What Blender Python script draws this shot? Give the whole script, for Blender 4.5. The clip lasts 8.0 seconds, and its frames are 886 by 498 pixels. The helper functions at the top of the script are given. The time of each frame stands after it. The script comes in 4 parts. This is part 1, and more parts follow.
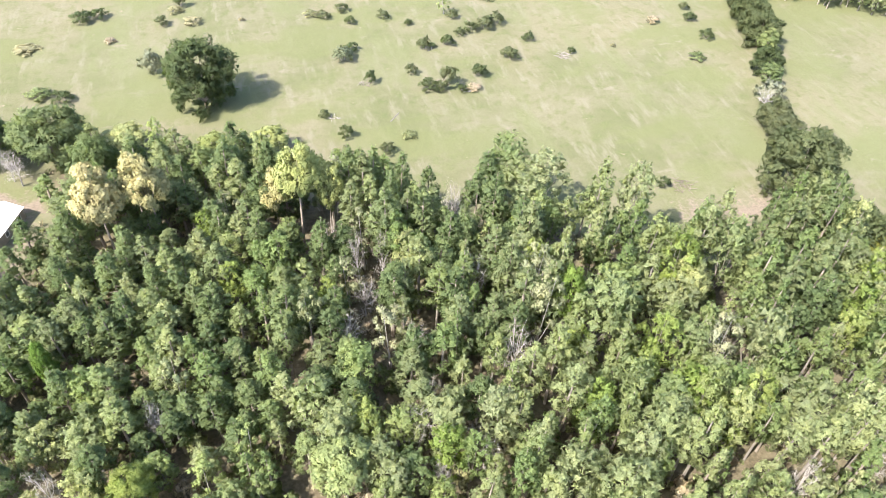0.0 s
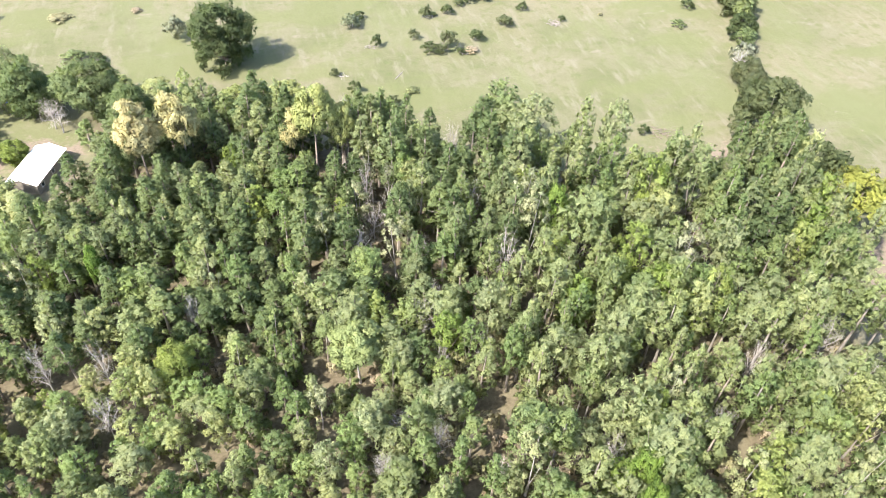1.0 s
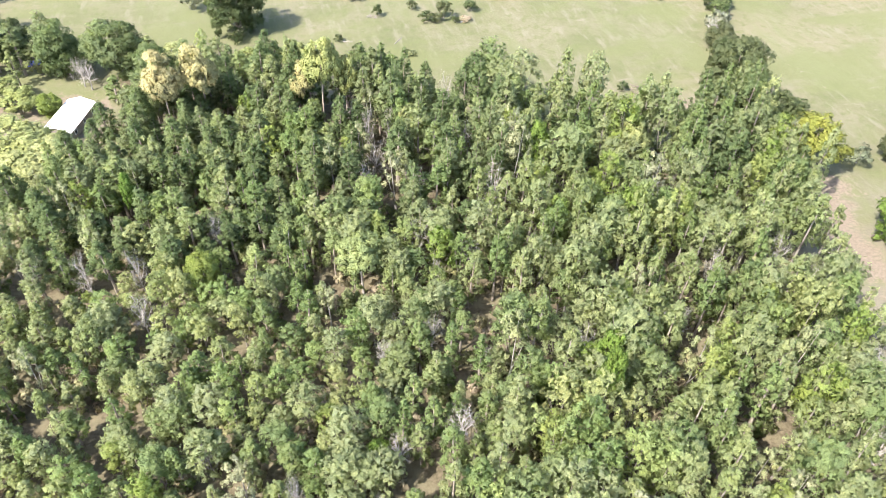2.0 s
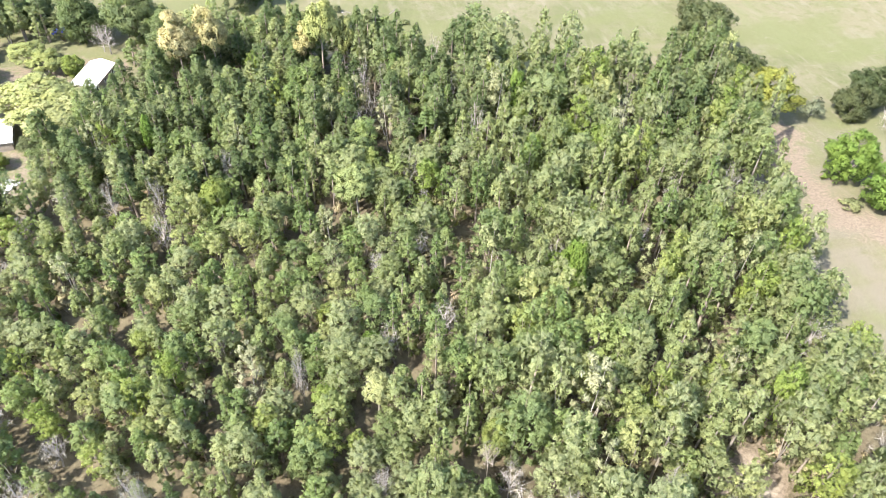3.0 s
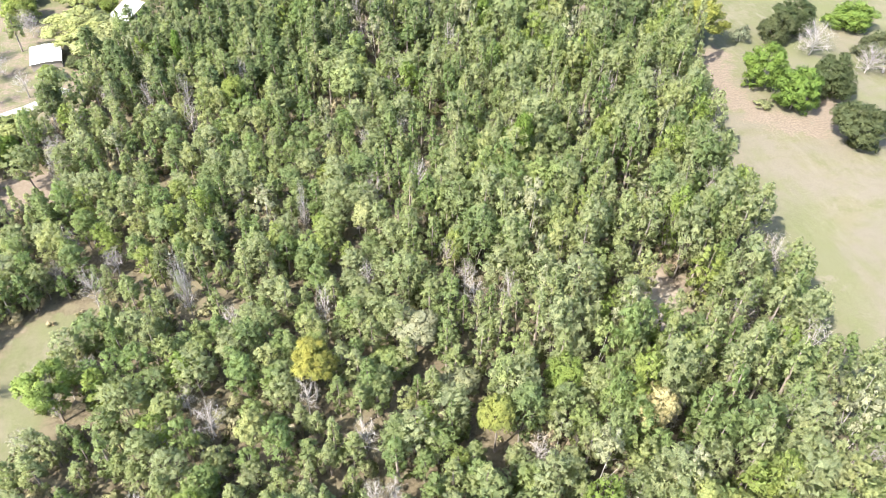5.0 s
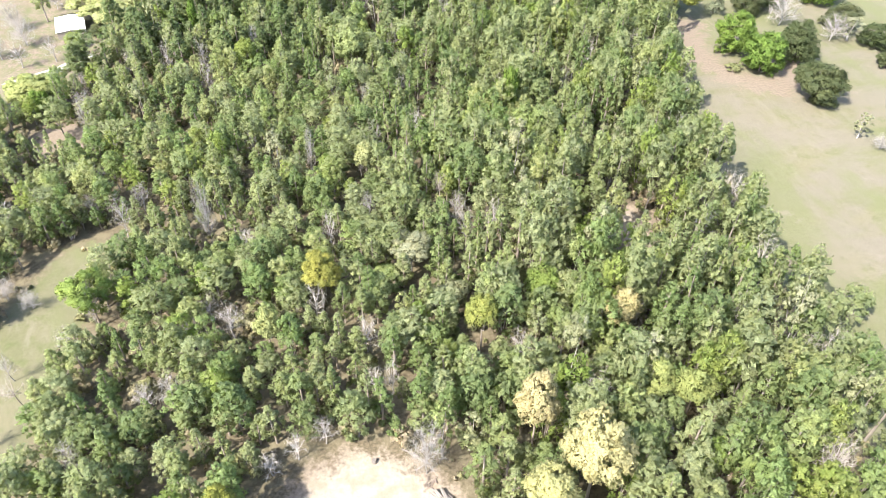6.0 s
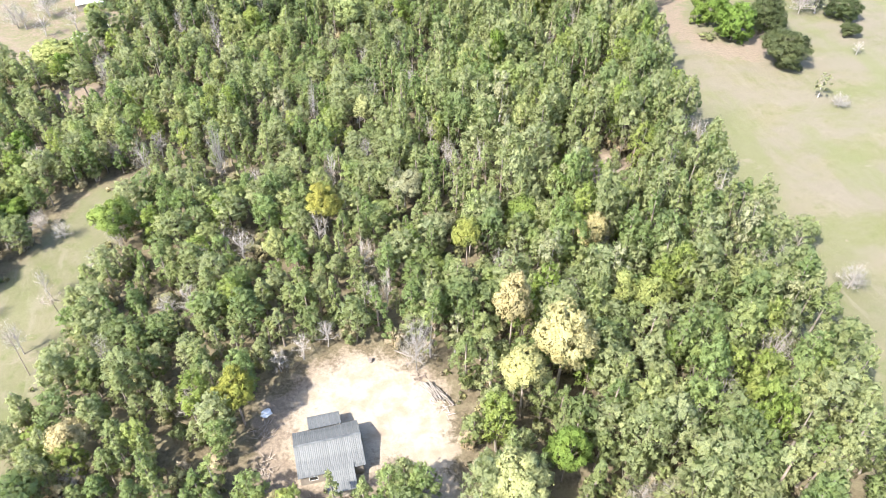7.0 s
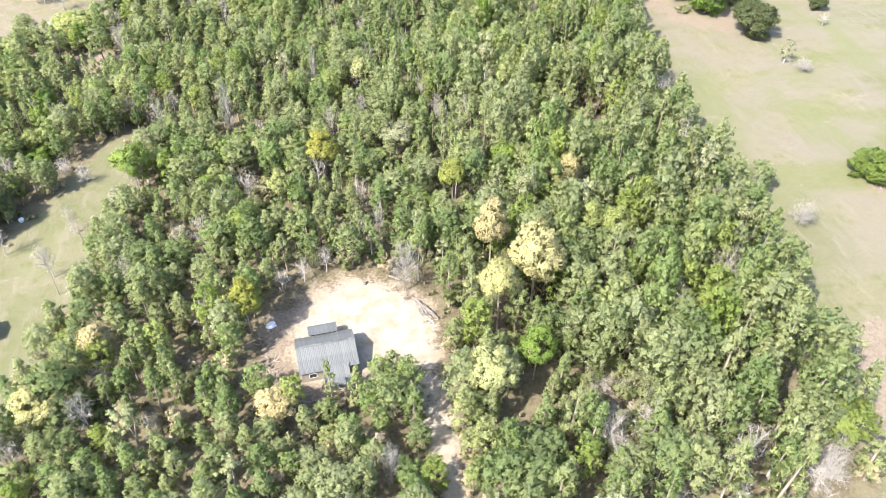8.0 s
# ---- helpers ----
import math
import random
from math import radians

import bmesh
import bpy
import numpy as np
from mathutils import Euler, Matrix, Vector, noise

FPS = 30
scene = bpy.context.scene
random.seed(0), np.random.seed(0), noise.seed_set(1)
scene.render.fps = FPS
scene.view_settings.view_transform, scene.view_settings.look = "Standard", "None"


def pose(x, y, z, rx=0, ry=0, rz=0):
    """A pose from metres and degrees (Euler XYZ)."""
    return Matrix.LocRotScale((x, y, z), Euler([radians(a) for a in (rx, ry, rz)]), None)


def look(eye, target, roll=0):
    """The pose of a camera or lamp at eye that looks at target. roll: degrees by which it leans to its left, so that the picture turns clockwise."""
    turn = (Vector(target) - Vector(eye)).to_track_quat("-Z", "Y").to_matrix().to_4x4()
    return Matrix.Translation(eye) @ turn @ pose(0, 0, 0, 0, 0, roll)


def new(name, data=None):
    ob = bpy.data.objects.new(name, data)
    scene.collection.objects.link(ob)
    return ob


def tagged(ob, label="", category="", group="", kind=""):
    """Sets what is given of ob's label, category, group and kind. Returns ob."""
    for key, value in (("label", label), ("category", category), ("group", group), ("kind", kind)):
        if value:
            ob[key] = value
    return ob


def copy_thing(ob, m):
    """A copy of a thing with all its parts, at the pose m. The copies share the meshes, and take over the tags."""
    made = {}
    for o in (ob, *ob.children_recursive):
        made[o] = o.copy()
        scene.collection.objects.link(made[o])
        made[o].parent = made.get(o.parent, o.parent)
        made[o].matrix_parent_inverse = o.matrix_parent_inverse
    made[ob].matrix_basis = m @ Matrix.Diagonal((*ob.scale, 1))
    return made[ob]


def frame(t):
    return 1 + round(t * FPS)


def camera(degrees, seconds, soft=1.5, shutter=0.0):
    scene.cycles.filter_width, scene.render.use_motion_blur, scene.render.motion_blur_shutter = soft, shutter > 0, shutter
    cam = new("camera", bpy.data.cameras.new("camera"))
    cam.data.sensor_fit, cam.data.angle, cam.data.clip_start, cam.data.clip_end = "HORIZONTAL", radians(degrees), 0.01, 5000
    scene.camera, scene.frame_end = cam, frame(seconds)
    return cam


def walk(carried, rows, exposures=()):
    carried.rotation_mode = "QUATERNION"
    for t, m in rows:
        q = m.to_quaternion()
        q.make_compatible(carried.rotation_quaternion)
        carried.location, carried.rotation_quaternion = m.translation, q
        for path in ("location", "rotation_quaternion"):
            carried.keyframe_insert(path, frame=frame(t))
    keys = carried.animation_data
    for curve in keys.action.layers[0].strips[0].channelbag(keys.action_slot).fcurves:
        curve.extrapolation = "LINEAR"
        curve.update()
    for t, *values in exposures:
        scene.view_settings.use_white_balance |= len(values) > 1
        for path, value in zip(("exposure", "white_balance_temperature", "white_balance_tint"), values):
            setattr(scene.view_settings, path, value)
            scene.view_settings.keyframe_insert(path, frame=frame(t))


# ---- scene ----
cam = camera(62.7, 8.0, 0.85)
METRES, EYE, TILT, LEAN, TURN = 184.87, 108.75, 1.244, -3.559, -13.5
ROWS = [
    (0.0, 0.0, 0.0, 0.0, -1.09, -46.16, 1.04),
    (0.5, -0.001, -0.0633, 0.0037, -1.11, -46.03, 1.14),
    (1.0, 0.0, -0.1265, 0.0072, -1.1, -45.88, 1.27),
    (1.5, 0.0026, -0.1886, 0.0107, -1.12, -45.78, 1.43),
    (3.0, 0.0216, -0.3796, 0.0167, -1.24, -45.22, 1.83),
    (3.5, 0.0317, -0.4428, 0.0189, -1.25, -45.11, 1.96),
    (4.0, 0.0407, -0.5043, 0.0207, -1.26, -45.01, 2.03),
    (4.5, 0.048, -0.568, 0.0226, -1.28, -44.88, 2.19),
    (6.0, 0.0591, -0.7564, 0.029, -1.35, -44.51, 2.38),
    (6.5, 0.0635, -0.8177, 0.031, -1.34, -44.43, 2.44),
    (7.0, 0.0697, -0.8777, 0.0327, -1.32, -44.34, 2.45),
    (7.5, 0.0773, -0.9367, 0.0342, -1.3, -44.28, 2.53),
    (8.0, 0.0848, -0.9946, 0.0355, -1.28, -44.22, 2.61),
]
walk(cam, [(t, pose(0, 0, EYE, TILT, LEAN, TURN) @ pose(METRES * x, METRES * y, METRES * z, 90 + pitch, roll, yaw)) for t, x, y, z, yaw, pitch, roll in ROWS])

# ---- world, sun, exposure ----
SUN_AZ, SUN_EL = math.atan2(-0.46, -0.89), radians(49)
to_sun = Vector((math.cos(SUN_AZ) * math.cos(SUN_EL), math.sin(SUN_AZ) * math.cos(SUN_EL), math.sin(SUN_EL)))
world = bpy.data.worlds.new("sky")
scene.world = world
world.use_nodes = True
wn = world.node_tree.nodes
sky = wn.new("ShaderNodeTexSky")
sky.sky_type, sky.sun_disc = "NISHITA", False
sky.sun_elevation, sky.sun_rotation = SUN_EL, math.pi / 2 - SUN_AZ
sky.air_density, sky.dust_density = 1.0, 1.6
world.node_tree.links.new(sky.outputs[0], wn["Background"].inputs[0])
wn["Background"].inputs[1].default_value = 0.15
sun = new("sun", bpy.data.lights.new("sun", "SUN"))
sun.data.energy, sun.data.angle, sun.data.color = 4.1, radians(0.53), (1.0, 0.95, 0.86)
sun.matrix_world = look(to_sun * 300, (0, 0, 0))
scene.view_settings.exposure = 2.0


# ---- materials ----
def material(name):
    m = bpy.data.materials.new(name)
    m.use_nodes = True
    n, l = m.node_tree.nodes, m.node_tree.links
    return m, n, l, n["Principled BSDF"]


def mix(n, l, fac, a, b, blend="MIX"):
    x = n.new("ShaderNodeMix")
    x.data_type, x.blend_type = "RGBA", blend
    for socket, v in ((x.inputs[0], fac), (x.inputs[6], a), (x.inputs[7], b)):
        if isinstance(v, bpy.types.NodeSocket):
            l.new(v, socket)
        elif isinstance(v, (int, float)):
            socket.default_value = v
        else:
            socket.default_value = (*v, 1)
    return x.outputs[2]


def math_node(n, l, op, a, b=0.0, clamp=False):
    x = n.new("ShaderNodeMath")
    x.operation, x.use_clamp = op, clamp
    for i, v in enumerate((a, b)):
        if isinstance(v, bpy.types.NodeSocket):
            l.new(v, x.inputs[i])
        else:
            x.inputs[i].default_value = v
    return x.outputs[0]


def noise_node(n, l, scale, detail=4, rough=0.55, space="Object", stretch=None):
    c = n.new("ShaderNodeTexCoord")
    t = n.new("ShaderNodeTexNoise")
    t.inputs["Scale"].default_value, t.inputs["Detail"].default_value, t.inputs["Roughness"].default_value = scale, detail, rough
    src = c.outputs[space]
    if stretch:
        k = n.new("ShaderNodeMapping")
        k.inputs["Scale"].default_value = stretch
        l.new(src, k.inputs[0])
        src = k.outputs[0]
    l.new(src, t.inputs["Vector"])
    return t.outputs[0]


def steps(n, l, fac, lo, hi):
    x = n.new("ShaderNodeMapRange")
    x.interpolation_type = "SMOOTHSTEP"
    l.new(fac, x.inputs[0])
    x.inputs[1].default_value, x.inputs[2].default_value = lo, hi
    return x.outputs[0]


def bump(n, l, height, strength, distance, bsdf):
    b = n.new("ShaderNodeBump")
    b.inputs["Strength"].default_value, b.inputs["Distance"].default_value = strength, distance
    l.new(height, b.inputs["Height"])
    l.new(b.outputs[0], bsdf.inputs["Normal"])


def plain(name, a, b, rough=0.8, scale=2.0, metal=0.0, relief=0.3, fine=30.0, stretch=None):
    m, n, l, p = material(name)
    big = noise_node(n, l, scale, 3, 0.6, stretch=stretch)
    small = noise_node(n, l, fine, 3, 0.6)
    c = mix(n, l, steps(n, l, big, 0.3, 0.7), a, b)
    info = n.new("ShaderNodeObjectInfo")
    shade = math_node(n, l, "ADD", math_node(n, l, "MULTIPLY", small, 0.4), math_node(n, l, "MULTIPLY_ADD", info.outputs["Random"], 0.25))
    l.new(mix(n, l, 1.0, c, mix(n, l, shade, (0.62, 0.62, 0.62), (1.35, 1.35, 1.35)), "MULTIPLY"), p.inputs["Base Color"])
    p.inputs["Roughness"].default_value, p.inputs["Metallic"].default_value = rough, metal
    if relief:
        bump(n, l, small, relief, 0.02, p)
    return m


def leaf(name, a, b, c, glow=0.5, rough=0.75, grain=8.0, full=0.45):
    """Foliage: each tree leans to one of three colours, each spray of leaves is a little lighter or darker."""
    m, n, l, p = material(name)
    info, geo, att = n.new("ShaderNodeObjectInfo"), n.new("ShaderNodeNewGeometry"), n.new("ShaderNodeAttribute")
    att.attribute_name = "tint"
    tree = math_node(n, l, "FRACT", math_node(n, l, "ADD", info.outputs["Random"], att.outputs["Fac"]))
    ramp = n.new("ShaderNodeValToRGB")
    e = ramp.color_ramp.elements
    e[0].position, e[0].color, e[1].position, e[1].color = 0.1, (*a, 1), 0.9, (*c, 1)
    mid = e.new(0.5)
    mid.color = (*b, 1)
    l.new(tree, ramp.inputs[0])
    each = mix(n, l, geo.outputs["Random Per Island"], (0.86, 0.87, 0.88), (1.16, 1.15, 1.12))
    patch = noise_node(n, l, 0.55, 3, 0.6)
    each = mix(n, l, 1.0, each, mix(n, l, steps(n, l, patch, 0.32, 0.68), (0.93, 0.97, 1.0), (1.08, 1.05, 0.95)), "MULTIPLY")
    fleck = noise_node(n, l, 5.5, 3, 0.7)
    col = mix(n, l, 1.0, ramp.outputs[0], each, "MULTIPLY")
    col = mix(n, l, 1.0, col, mix(n, l, steps(n, l, fleck, 0.4, 0.6), (0.74, 0.75, 0.75), (1.27, 1.26, 1.24)), "MULTIPLY")
    bump(n, l, fleck, 0.5, 0.2, p)
    l.new(col, p.inputs["Base Color"])
    p.inputs["Roughness"].default_value = rough
    p.inputs["Specular IOR Level"].default_value = 0.25
    t = n.new("ShaderNodeBsdfTranslucent")
    l.new(mix(n, l, 1.0, col, (1.2, 1.26, 0.85), "MULTIPLY"), t.inputs[0])
    s = n.new("ShaderNodeMixShader")
    s.inputs[0].default_value = glow
    l.new(p.outputs[0], s.inputs[1])
    l.new(t.outputs[0], s.inputs[2])
    # each spray is a ragged cluster of small leaves with gaps between them
    coord, shift, tex = n.new("ShaderNodeTexCoord"), n.new("ShaderNodeVectorMath"), n.new("ShaderNodeTexNoise")
    shift.operation = "MULTIPLY_ADD"
    l.new(geo.outputs["Random Per Island"], shift.inputs[0])
    shift.inputs[1].default_value = (37.0, 53.0, 71.0)
    l.new(coord.outputs["Object"], shift.inputs[2])
    tex.inputs["Scale"].default_value, tex.inputs["Detail"].default_value = grain, 1.0
    l.new(shift.outputs[0], tex.inputs["Vector"])
    gap = n.new("ShaderNodeBsdfTransparent")
    cut = n.new("ShaderNodeMixShader")
    l.new(math_node(n, l, "GREATER_THAN", tex.outputs[0], full), cut.inputs[0])
    l.new(gap.outputs[0], cut.inputs[1])
    l.new(s.outputs[0], cut.inputs[2])
    l.new(cut.outputs[0], n["Material Output"].inputs[0])
    return m


def ground_material():
    m, n, l, p = material("ground")
    def att(name):
        a = n.new("ShaderNodeAttribute")
        a.attribute_name = name
        return a.outputs["Fac"]
    huge, big, mid, small, grit = (noise_node(n, l, s, 5, 0.6) for s in (0.012, 0.05, 0.3, 1.6, 7.0))
    streak = noise_node(n, l, 0.35, 4, 0.6, stretch=(1.0, 0.25, 1.0))
    grass = mix(n, l, steps(n, l, big, 0.36, 0.64), (0.086, 0.088, 0.044), (0.117, 0.107, 0.068))
    grass = mix(n, l, math_node(n, l, "MULTIPLY", steps(n, l, huge, 0.46, 0.6), 0.85), grass, (0.124, 0.11, 0.07))
    grass = mix(n, l, math_node(n, l, "MULTIPLY", steps(n, l, mid, 0.48, 0.7), 0.7), grass, (0.072, 0.085, 0.031))
    grass = mix(n, l, math_node(n, l, "MULTIPLY", steps(n, l, streak, 0.5, 0.68), 0.6), grass, (0.142, 0.126, 0.092))
    worn = math_node(n, l, "MULTIPLY", att("worn"), math_node(n, l, "MULTIPLY", steps(n, l, noise_node(n, l, 0.033, 5, 0.6, stretch=(1.0, 2.2, 1.0)), 0.36, 0.6), 0.8))
    lush = noise_node(n, l, 0.021, 4, 0.6, stretch=(1.0, 1.9, 1.0))
    grass = mix(n, l, math_node(n, l, "MULTIPLY", steps(n, l, lush, 0.5, 0.6), 0.75), grass, (0.094, 0.099, 0.045))
    grass = mix(n, l, worn, grass, (0.126, 0.109, 0.086))
    sweep = noise_node(n, l, 0.016, 4, 0.65, stretch=(2.2, 0.8, 1.0))
    grass = mix(n, l, math_node(n, l, "MULTIPLY", steps(n, l, sweep, 0.5, 0.62), 0.7), grass, (0.101, 0.105, 0.052))
    bare = noise_node(n, l, 0.06, 6, 0.7, stretch=(1.0, 2.0, 1.0))
    grass = mix(n, l, math_node(n, l, "MULTIPLY", steps(n, l, bare, 0.6, 0.7), 0.6), grass, (0.15, 0.126, 0.1))
    litter = mix(n, l, steps(n, l, small, 0.35, 0.65), (0.066, 0.054, 0.034), (0.108, 0.088, 0.06))
    litter = mix(n, l, steps(n, l, mid, 0.42, 0.62), litter, (0.112, 0.096, 0.062))
    sand = mix(n, l, steps(n, l, mid, 0.4, 0.66), (0.236, 0.207, 0.168), (0.185, 0.149, 0.113))
    dirt = mix(n, l, steps(n, l, small, 0.3, 0.7), (0.122, 0.096, 0.073), (0.158, 0.127, 0.099))
    wob = math_node(n, l, "MULTIPLY", math_node(n, l, "SUBTRACT", mid, 0.5), 1.7)
    wob = math_node(n, l, "ADD", wob, math_node(n, l, "MULTIPLY", math_node(n, l, "SUBTRACT", small, 0.5), 0.6))
    c = grass
    for name, layer in (("litter", litter), ("dirt", dirt), ("sand", sand)):
        c = mix(n, l, steps(n, l, math_node(n, l, "ADD", att(name), wob), 0.25, 0.7), c, layer)
    tone = mix(n, l, math_node(n, l, "MULTIPLY_ADD", small, 0.5), (0.7, 0.7, 0.7), (1.3, 1.3, 1.3))
    tone = mix(n, l, 0.6, tone, mix(n, l, steps(n, l, grit, 0.3, 0.7), (0.72, 0.72, 0.7), (1.25, 1.25, 1.25)), "MULTIPLY")
    l.new(mix(n, l, 1.0, c, tone, "MULTIPLY"), p.inputs["Base Color"])
    p.inputs["Roughness"].default_value = 0.95
    p.inputs["Specular IOR Level"].default_value = 0.15
    bump(n, l, math_node(n, l, "ADD", small, grit), 0.25, 0.1, p)
    return m


GROUND = ground_material()
BARK = plain("bark", (0.15, 0.12, 0.097), (0.25, 0.212, 0.178), 0.9, 1.5)
PALE_BARK = plain("pale bark", (0.13, 0.112, 0.095), (0.2, 0.175, 0.15), 0.85, 1.5)
GREY_TWIG = plain("grey twigs", (0.22, 0.196, 0.182), (0.305, 0.278, 0.26), 0.9, 0.8)
WHITE_TWIG = plain("bleached twigs", (0.19, 0.172, 0.16), (0.27, 0.245, 0.23), 0.85, 0.8)
PINE = leaf("pine needles", (0.158, 0.208, 0.085), (0.226, 0.258, 0.120), (0.251, 0.274, 0.144))
OAK = leaf("oak leaves", (0.164, 0.209, 0.093), (0.234, 0.260, 0.134), (0.251, 0.274, 0.155))
GUM = leaf("young leaves", (0.180, 0.236, 0.095), (0.233, 0.277, 0.114), (0.291, 0.306, 0.150))
DEEP = leaf("dark oak leaves", (0.083, 0.106, 0.048), (0.111, 0.131, 0.062), (0.138, 0.150, 0.082))
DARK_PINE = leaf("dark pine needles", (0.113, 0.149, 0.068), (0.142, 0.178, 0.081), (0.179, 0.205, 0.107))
SPRING = leaf("spring green leaves", (0.185, 0.242, 0.066), (0.229, 0.268, 0.082), (0.261, 0.295, 0.108))
CREAM = leaf("cream blossom", (0.342, 0.331, 0.142), (0.379, 0.349, 0.167), (0.391, 0.325, 0.183), 0.2)
LEMON = leaf("lemon leaves", (0.230, 0.255, 0.094), (0.276, 0.293, 0.118), (0.306, 0.315, 0.151), 0.25)
GOLDEN = leaf("golden leaves", (0.223, 0.230, 0.053), (0.259, 0.248, 0.062), (0.241, 0.258, 0.075), 0.3)
LIME = leaf("lime leaves", (0.131, 0.205, 0.045), (0.161, 0.229, 0.051), (0.187, 0.244, 0.066), 0.35)
BRUSH = leaf("underbrush", (0.146, 0.175, 0.072), (0.233, 0.220, 0.117), (0.332, 0.265, 0.193), 0.2)
BUD = leaf("budding twigs and leaves", (0.224, 0.239, 0.127), (0.266, 0.265, 0.175), (0.219, 0.261, 0.102), 0.3)
HAZE = leaf("fine grey twigs", (0.231, 0.215, 0.187), (0.271, 0.245, 0.216), (0.285, 0.276, 0.226), 0.15)
PALE_HAZE = leaf("bleached fine twigs", (0.271, 0.254, 0.236), (0.303, 0.283, 0.260), (0.287, 0.275, 0.228), 0.15)
SAGE = leaf("grey-green leaves", (0.110, 0.132, 0.077), (0.156, 0.168, 0.109), (0.192, 0.193, 0.137), 0.2)
ROOF_GREY = plain("weathered metal roofing", (0.06, 0.064, 0.068), (0.118, 0.12, 0.117), 0.5, 0.9, 0.3, 0.1, 5.0, (1, 0.3, 1))
ROOF_WHITE = plain("white metal roofing", (0.78, 0.78, 0.78), (0.84, 0.84, 0.82), 0.4, 0.5, 0.0, 0.05)
TIMBER = plain("grey timber boards", (0.176, 0.150, 0.124), (0.234, 0.202, 0.169), 0.85, 1.2)
WHITE_WALL = plain("white siding", (0.66, 0.65, 0.62), (0.74, 0.73, 0.7), 0.7, 0.7)
LOG_WOOD = plain("weathered log wood", (0.105, 0.09, 0.079), (0.168, 0.148, 0.13), 0.9, 1.0)
GLASS = plain("dark window glass", (0.015, 0.018, 0.02), (0.03, 0.035, 0.04), 0.08, 1.0, 0.0, 0.0)
DARK = plain("dark paint", (0.03, 0.03, 0.035), (0.06, 0.06, 0.06), 0.5)
TARP = plain("white plastic sheet", (0.510, 0.525, 0.570), (0.600, 0.600, 0.630), 0.45, 3.0)
CONCRETE = plain("pale concrete", (0.2, 0.192, 0.178), (0.26, 0.25, 0.232), 0.85, 0.6)
BLUE = plain("blue car paint", (0.05, 0.07, 0.28), (0.06, 0.09, 0.32), 0.3, 1.0, 0.0, 0.0)
RUBBER = plain("black rubber", (0.02, 0.02, 0.02), (0.035, 0.035, 0.035), 0.8)


# ---- plan ----
NORTH_EDGE = [(-50, 149.5), (-42, 148.5), (-31, 144.5), (-17, 138.5), (-2, 137.5), (7, 126.0), (17, 126.0), (24, 117.0), (33, 111.0), (38, 106.0), (50, 116.5), (58, 108.0), (63, 98.5), (73, 97), (81, 90), (87, 86), (99, 90), (114, 100), (124, 96), (124, 88), (112, 66)]
EAST_EDGE = [(104.5, 50), (97.5, 38), (92.5, 18), (86.5, 3), (81.5, -9), (86.5, -19), (76.5, -45), (76.5, -68), (71.5, -85), (69.5, -102), (66.5, -120), (65.5, -137), (60, -143), (42, -142), (25, -140), (-2, -140), (-3, -150), (-90, -150), (-86, -100), (-79, -82)]
WEST_EDGE = [(-76, -68), (-72, -58), (-69, -46), (-66, -32), (-62, -20), (-57, -12), (-56, -5), (-64, -3.5), (-70, -3), (-78, -16), (-85, -31), (-95, -47), (-115, -47), (-115, 50), (-86, 54), (-74, 66), (-67, 82), (-61, 96), (-55, 110), (-49, 122), (-46, 136)]
FOREST = NORTH_EDGE + EAST_EDGE + WEST_EDGE
SAND = [(-29, -79), (-24, -73), (-17, -70.5), (-9, -75), (-4, -81), (-3.5, -91), (-6, -101), (-6, -112), (-6.5, -124), (-10.5, -124), (-9.5, -112), (-10, -98), (-14, -93), (-19, -96),
        (-27, -97), (-31, -94), (-31.5, -88), (-30.5, -82)]
CLEARING = [(-31, -74), (-26, -70), (-18, -68), (-9, -72), (-2, -78), (-1.5, -90), (-5, -100), (-6.2, -112), (-7, -124), (-10.5, -124), (-9.8, -112), (-10.2, -99), (-14, -95), (-19, -101),
            (-28, -103), (-37, -97), (-39, -88), (-37, -78)]
SANDY = [(50.5, -22), (59, -20), (60, -26), (57, -34), (47, -40), (44, -38), (50, -31)]
SCRUB = [(27.1, -105.6), (29.6, -109.0), (27.8, -116.5), (24.7, -121.9), (17.9, -122.5), (14.9, -118.2), (19.2, -111.8)]
GLADE = [(-84, 33), (-70, 32), (-67, 40), (-73, 47), (-85, 46)]
YARD = [(-125, 64), (-90, 66), (-76, 76), (-68, 90), (-58, 106), (-52, 120), (-50, 138), (-70, 142), (-125, 140)]


def inside(poly, x, y):
    x, y = np.asarray(x, float), np.asarray(y, float)
    r = np.zeros(x.shape, bool)
    for (ax, ay), (bx, by) in zip(poly, poly[1:] + poly[:1]):
        if ay != by:
            r ^= ((ay > y) != (by > y)) & (x < (bx - ax) * (y - ay) / (by - ay) + ax)
    return r


def edge_distance(poly, x, y):
    """Metres to the outline, positive inside."""
    x, y = np.asarray(x, float), np.asarray(y, float)
    d = np.full(x.shape, 1e9)
    for (ax, ay), (bx, by) in zip(poly, poly[1:] + poly[:1]):
        ux, uy = bx - ax, by - ay
        k = np.clip(((x - ax) * ux + (y - ay) * uy) / (ux * ux + uy * uy), 0, 1)
        d = np.minimum(d, np.hypot(x - ax - k * ux, y - ay - k * uy))
    return np.where(inside(poly, x, y), d, -d)


def line_distance(points, x, y):
    d = np.full(np.shape(x), 1e9)
    for (ax, ay), (bx, by) in zip(points, points[1:]):
        ux, uy = bx - ax, by - ay
        k = np.clip(((x - ax) * ux + (y - ay) * uy) / (ux * ux + uy * uy), 0, 1)
        d = np.minimum(d, np.hypot(x - ax - k * ux, y - ay - k * uy))
    return d


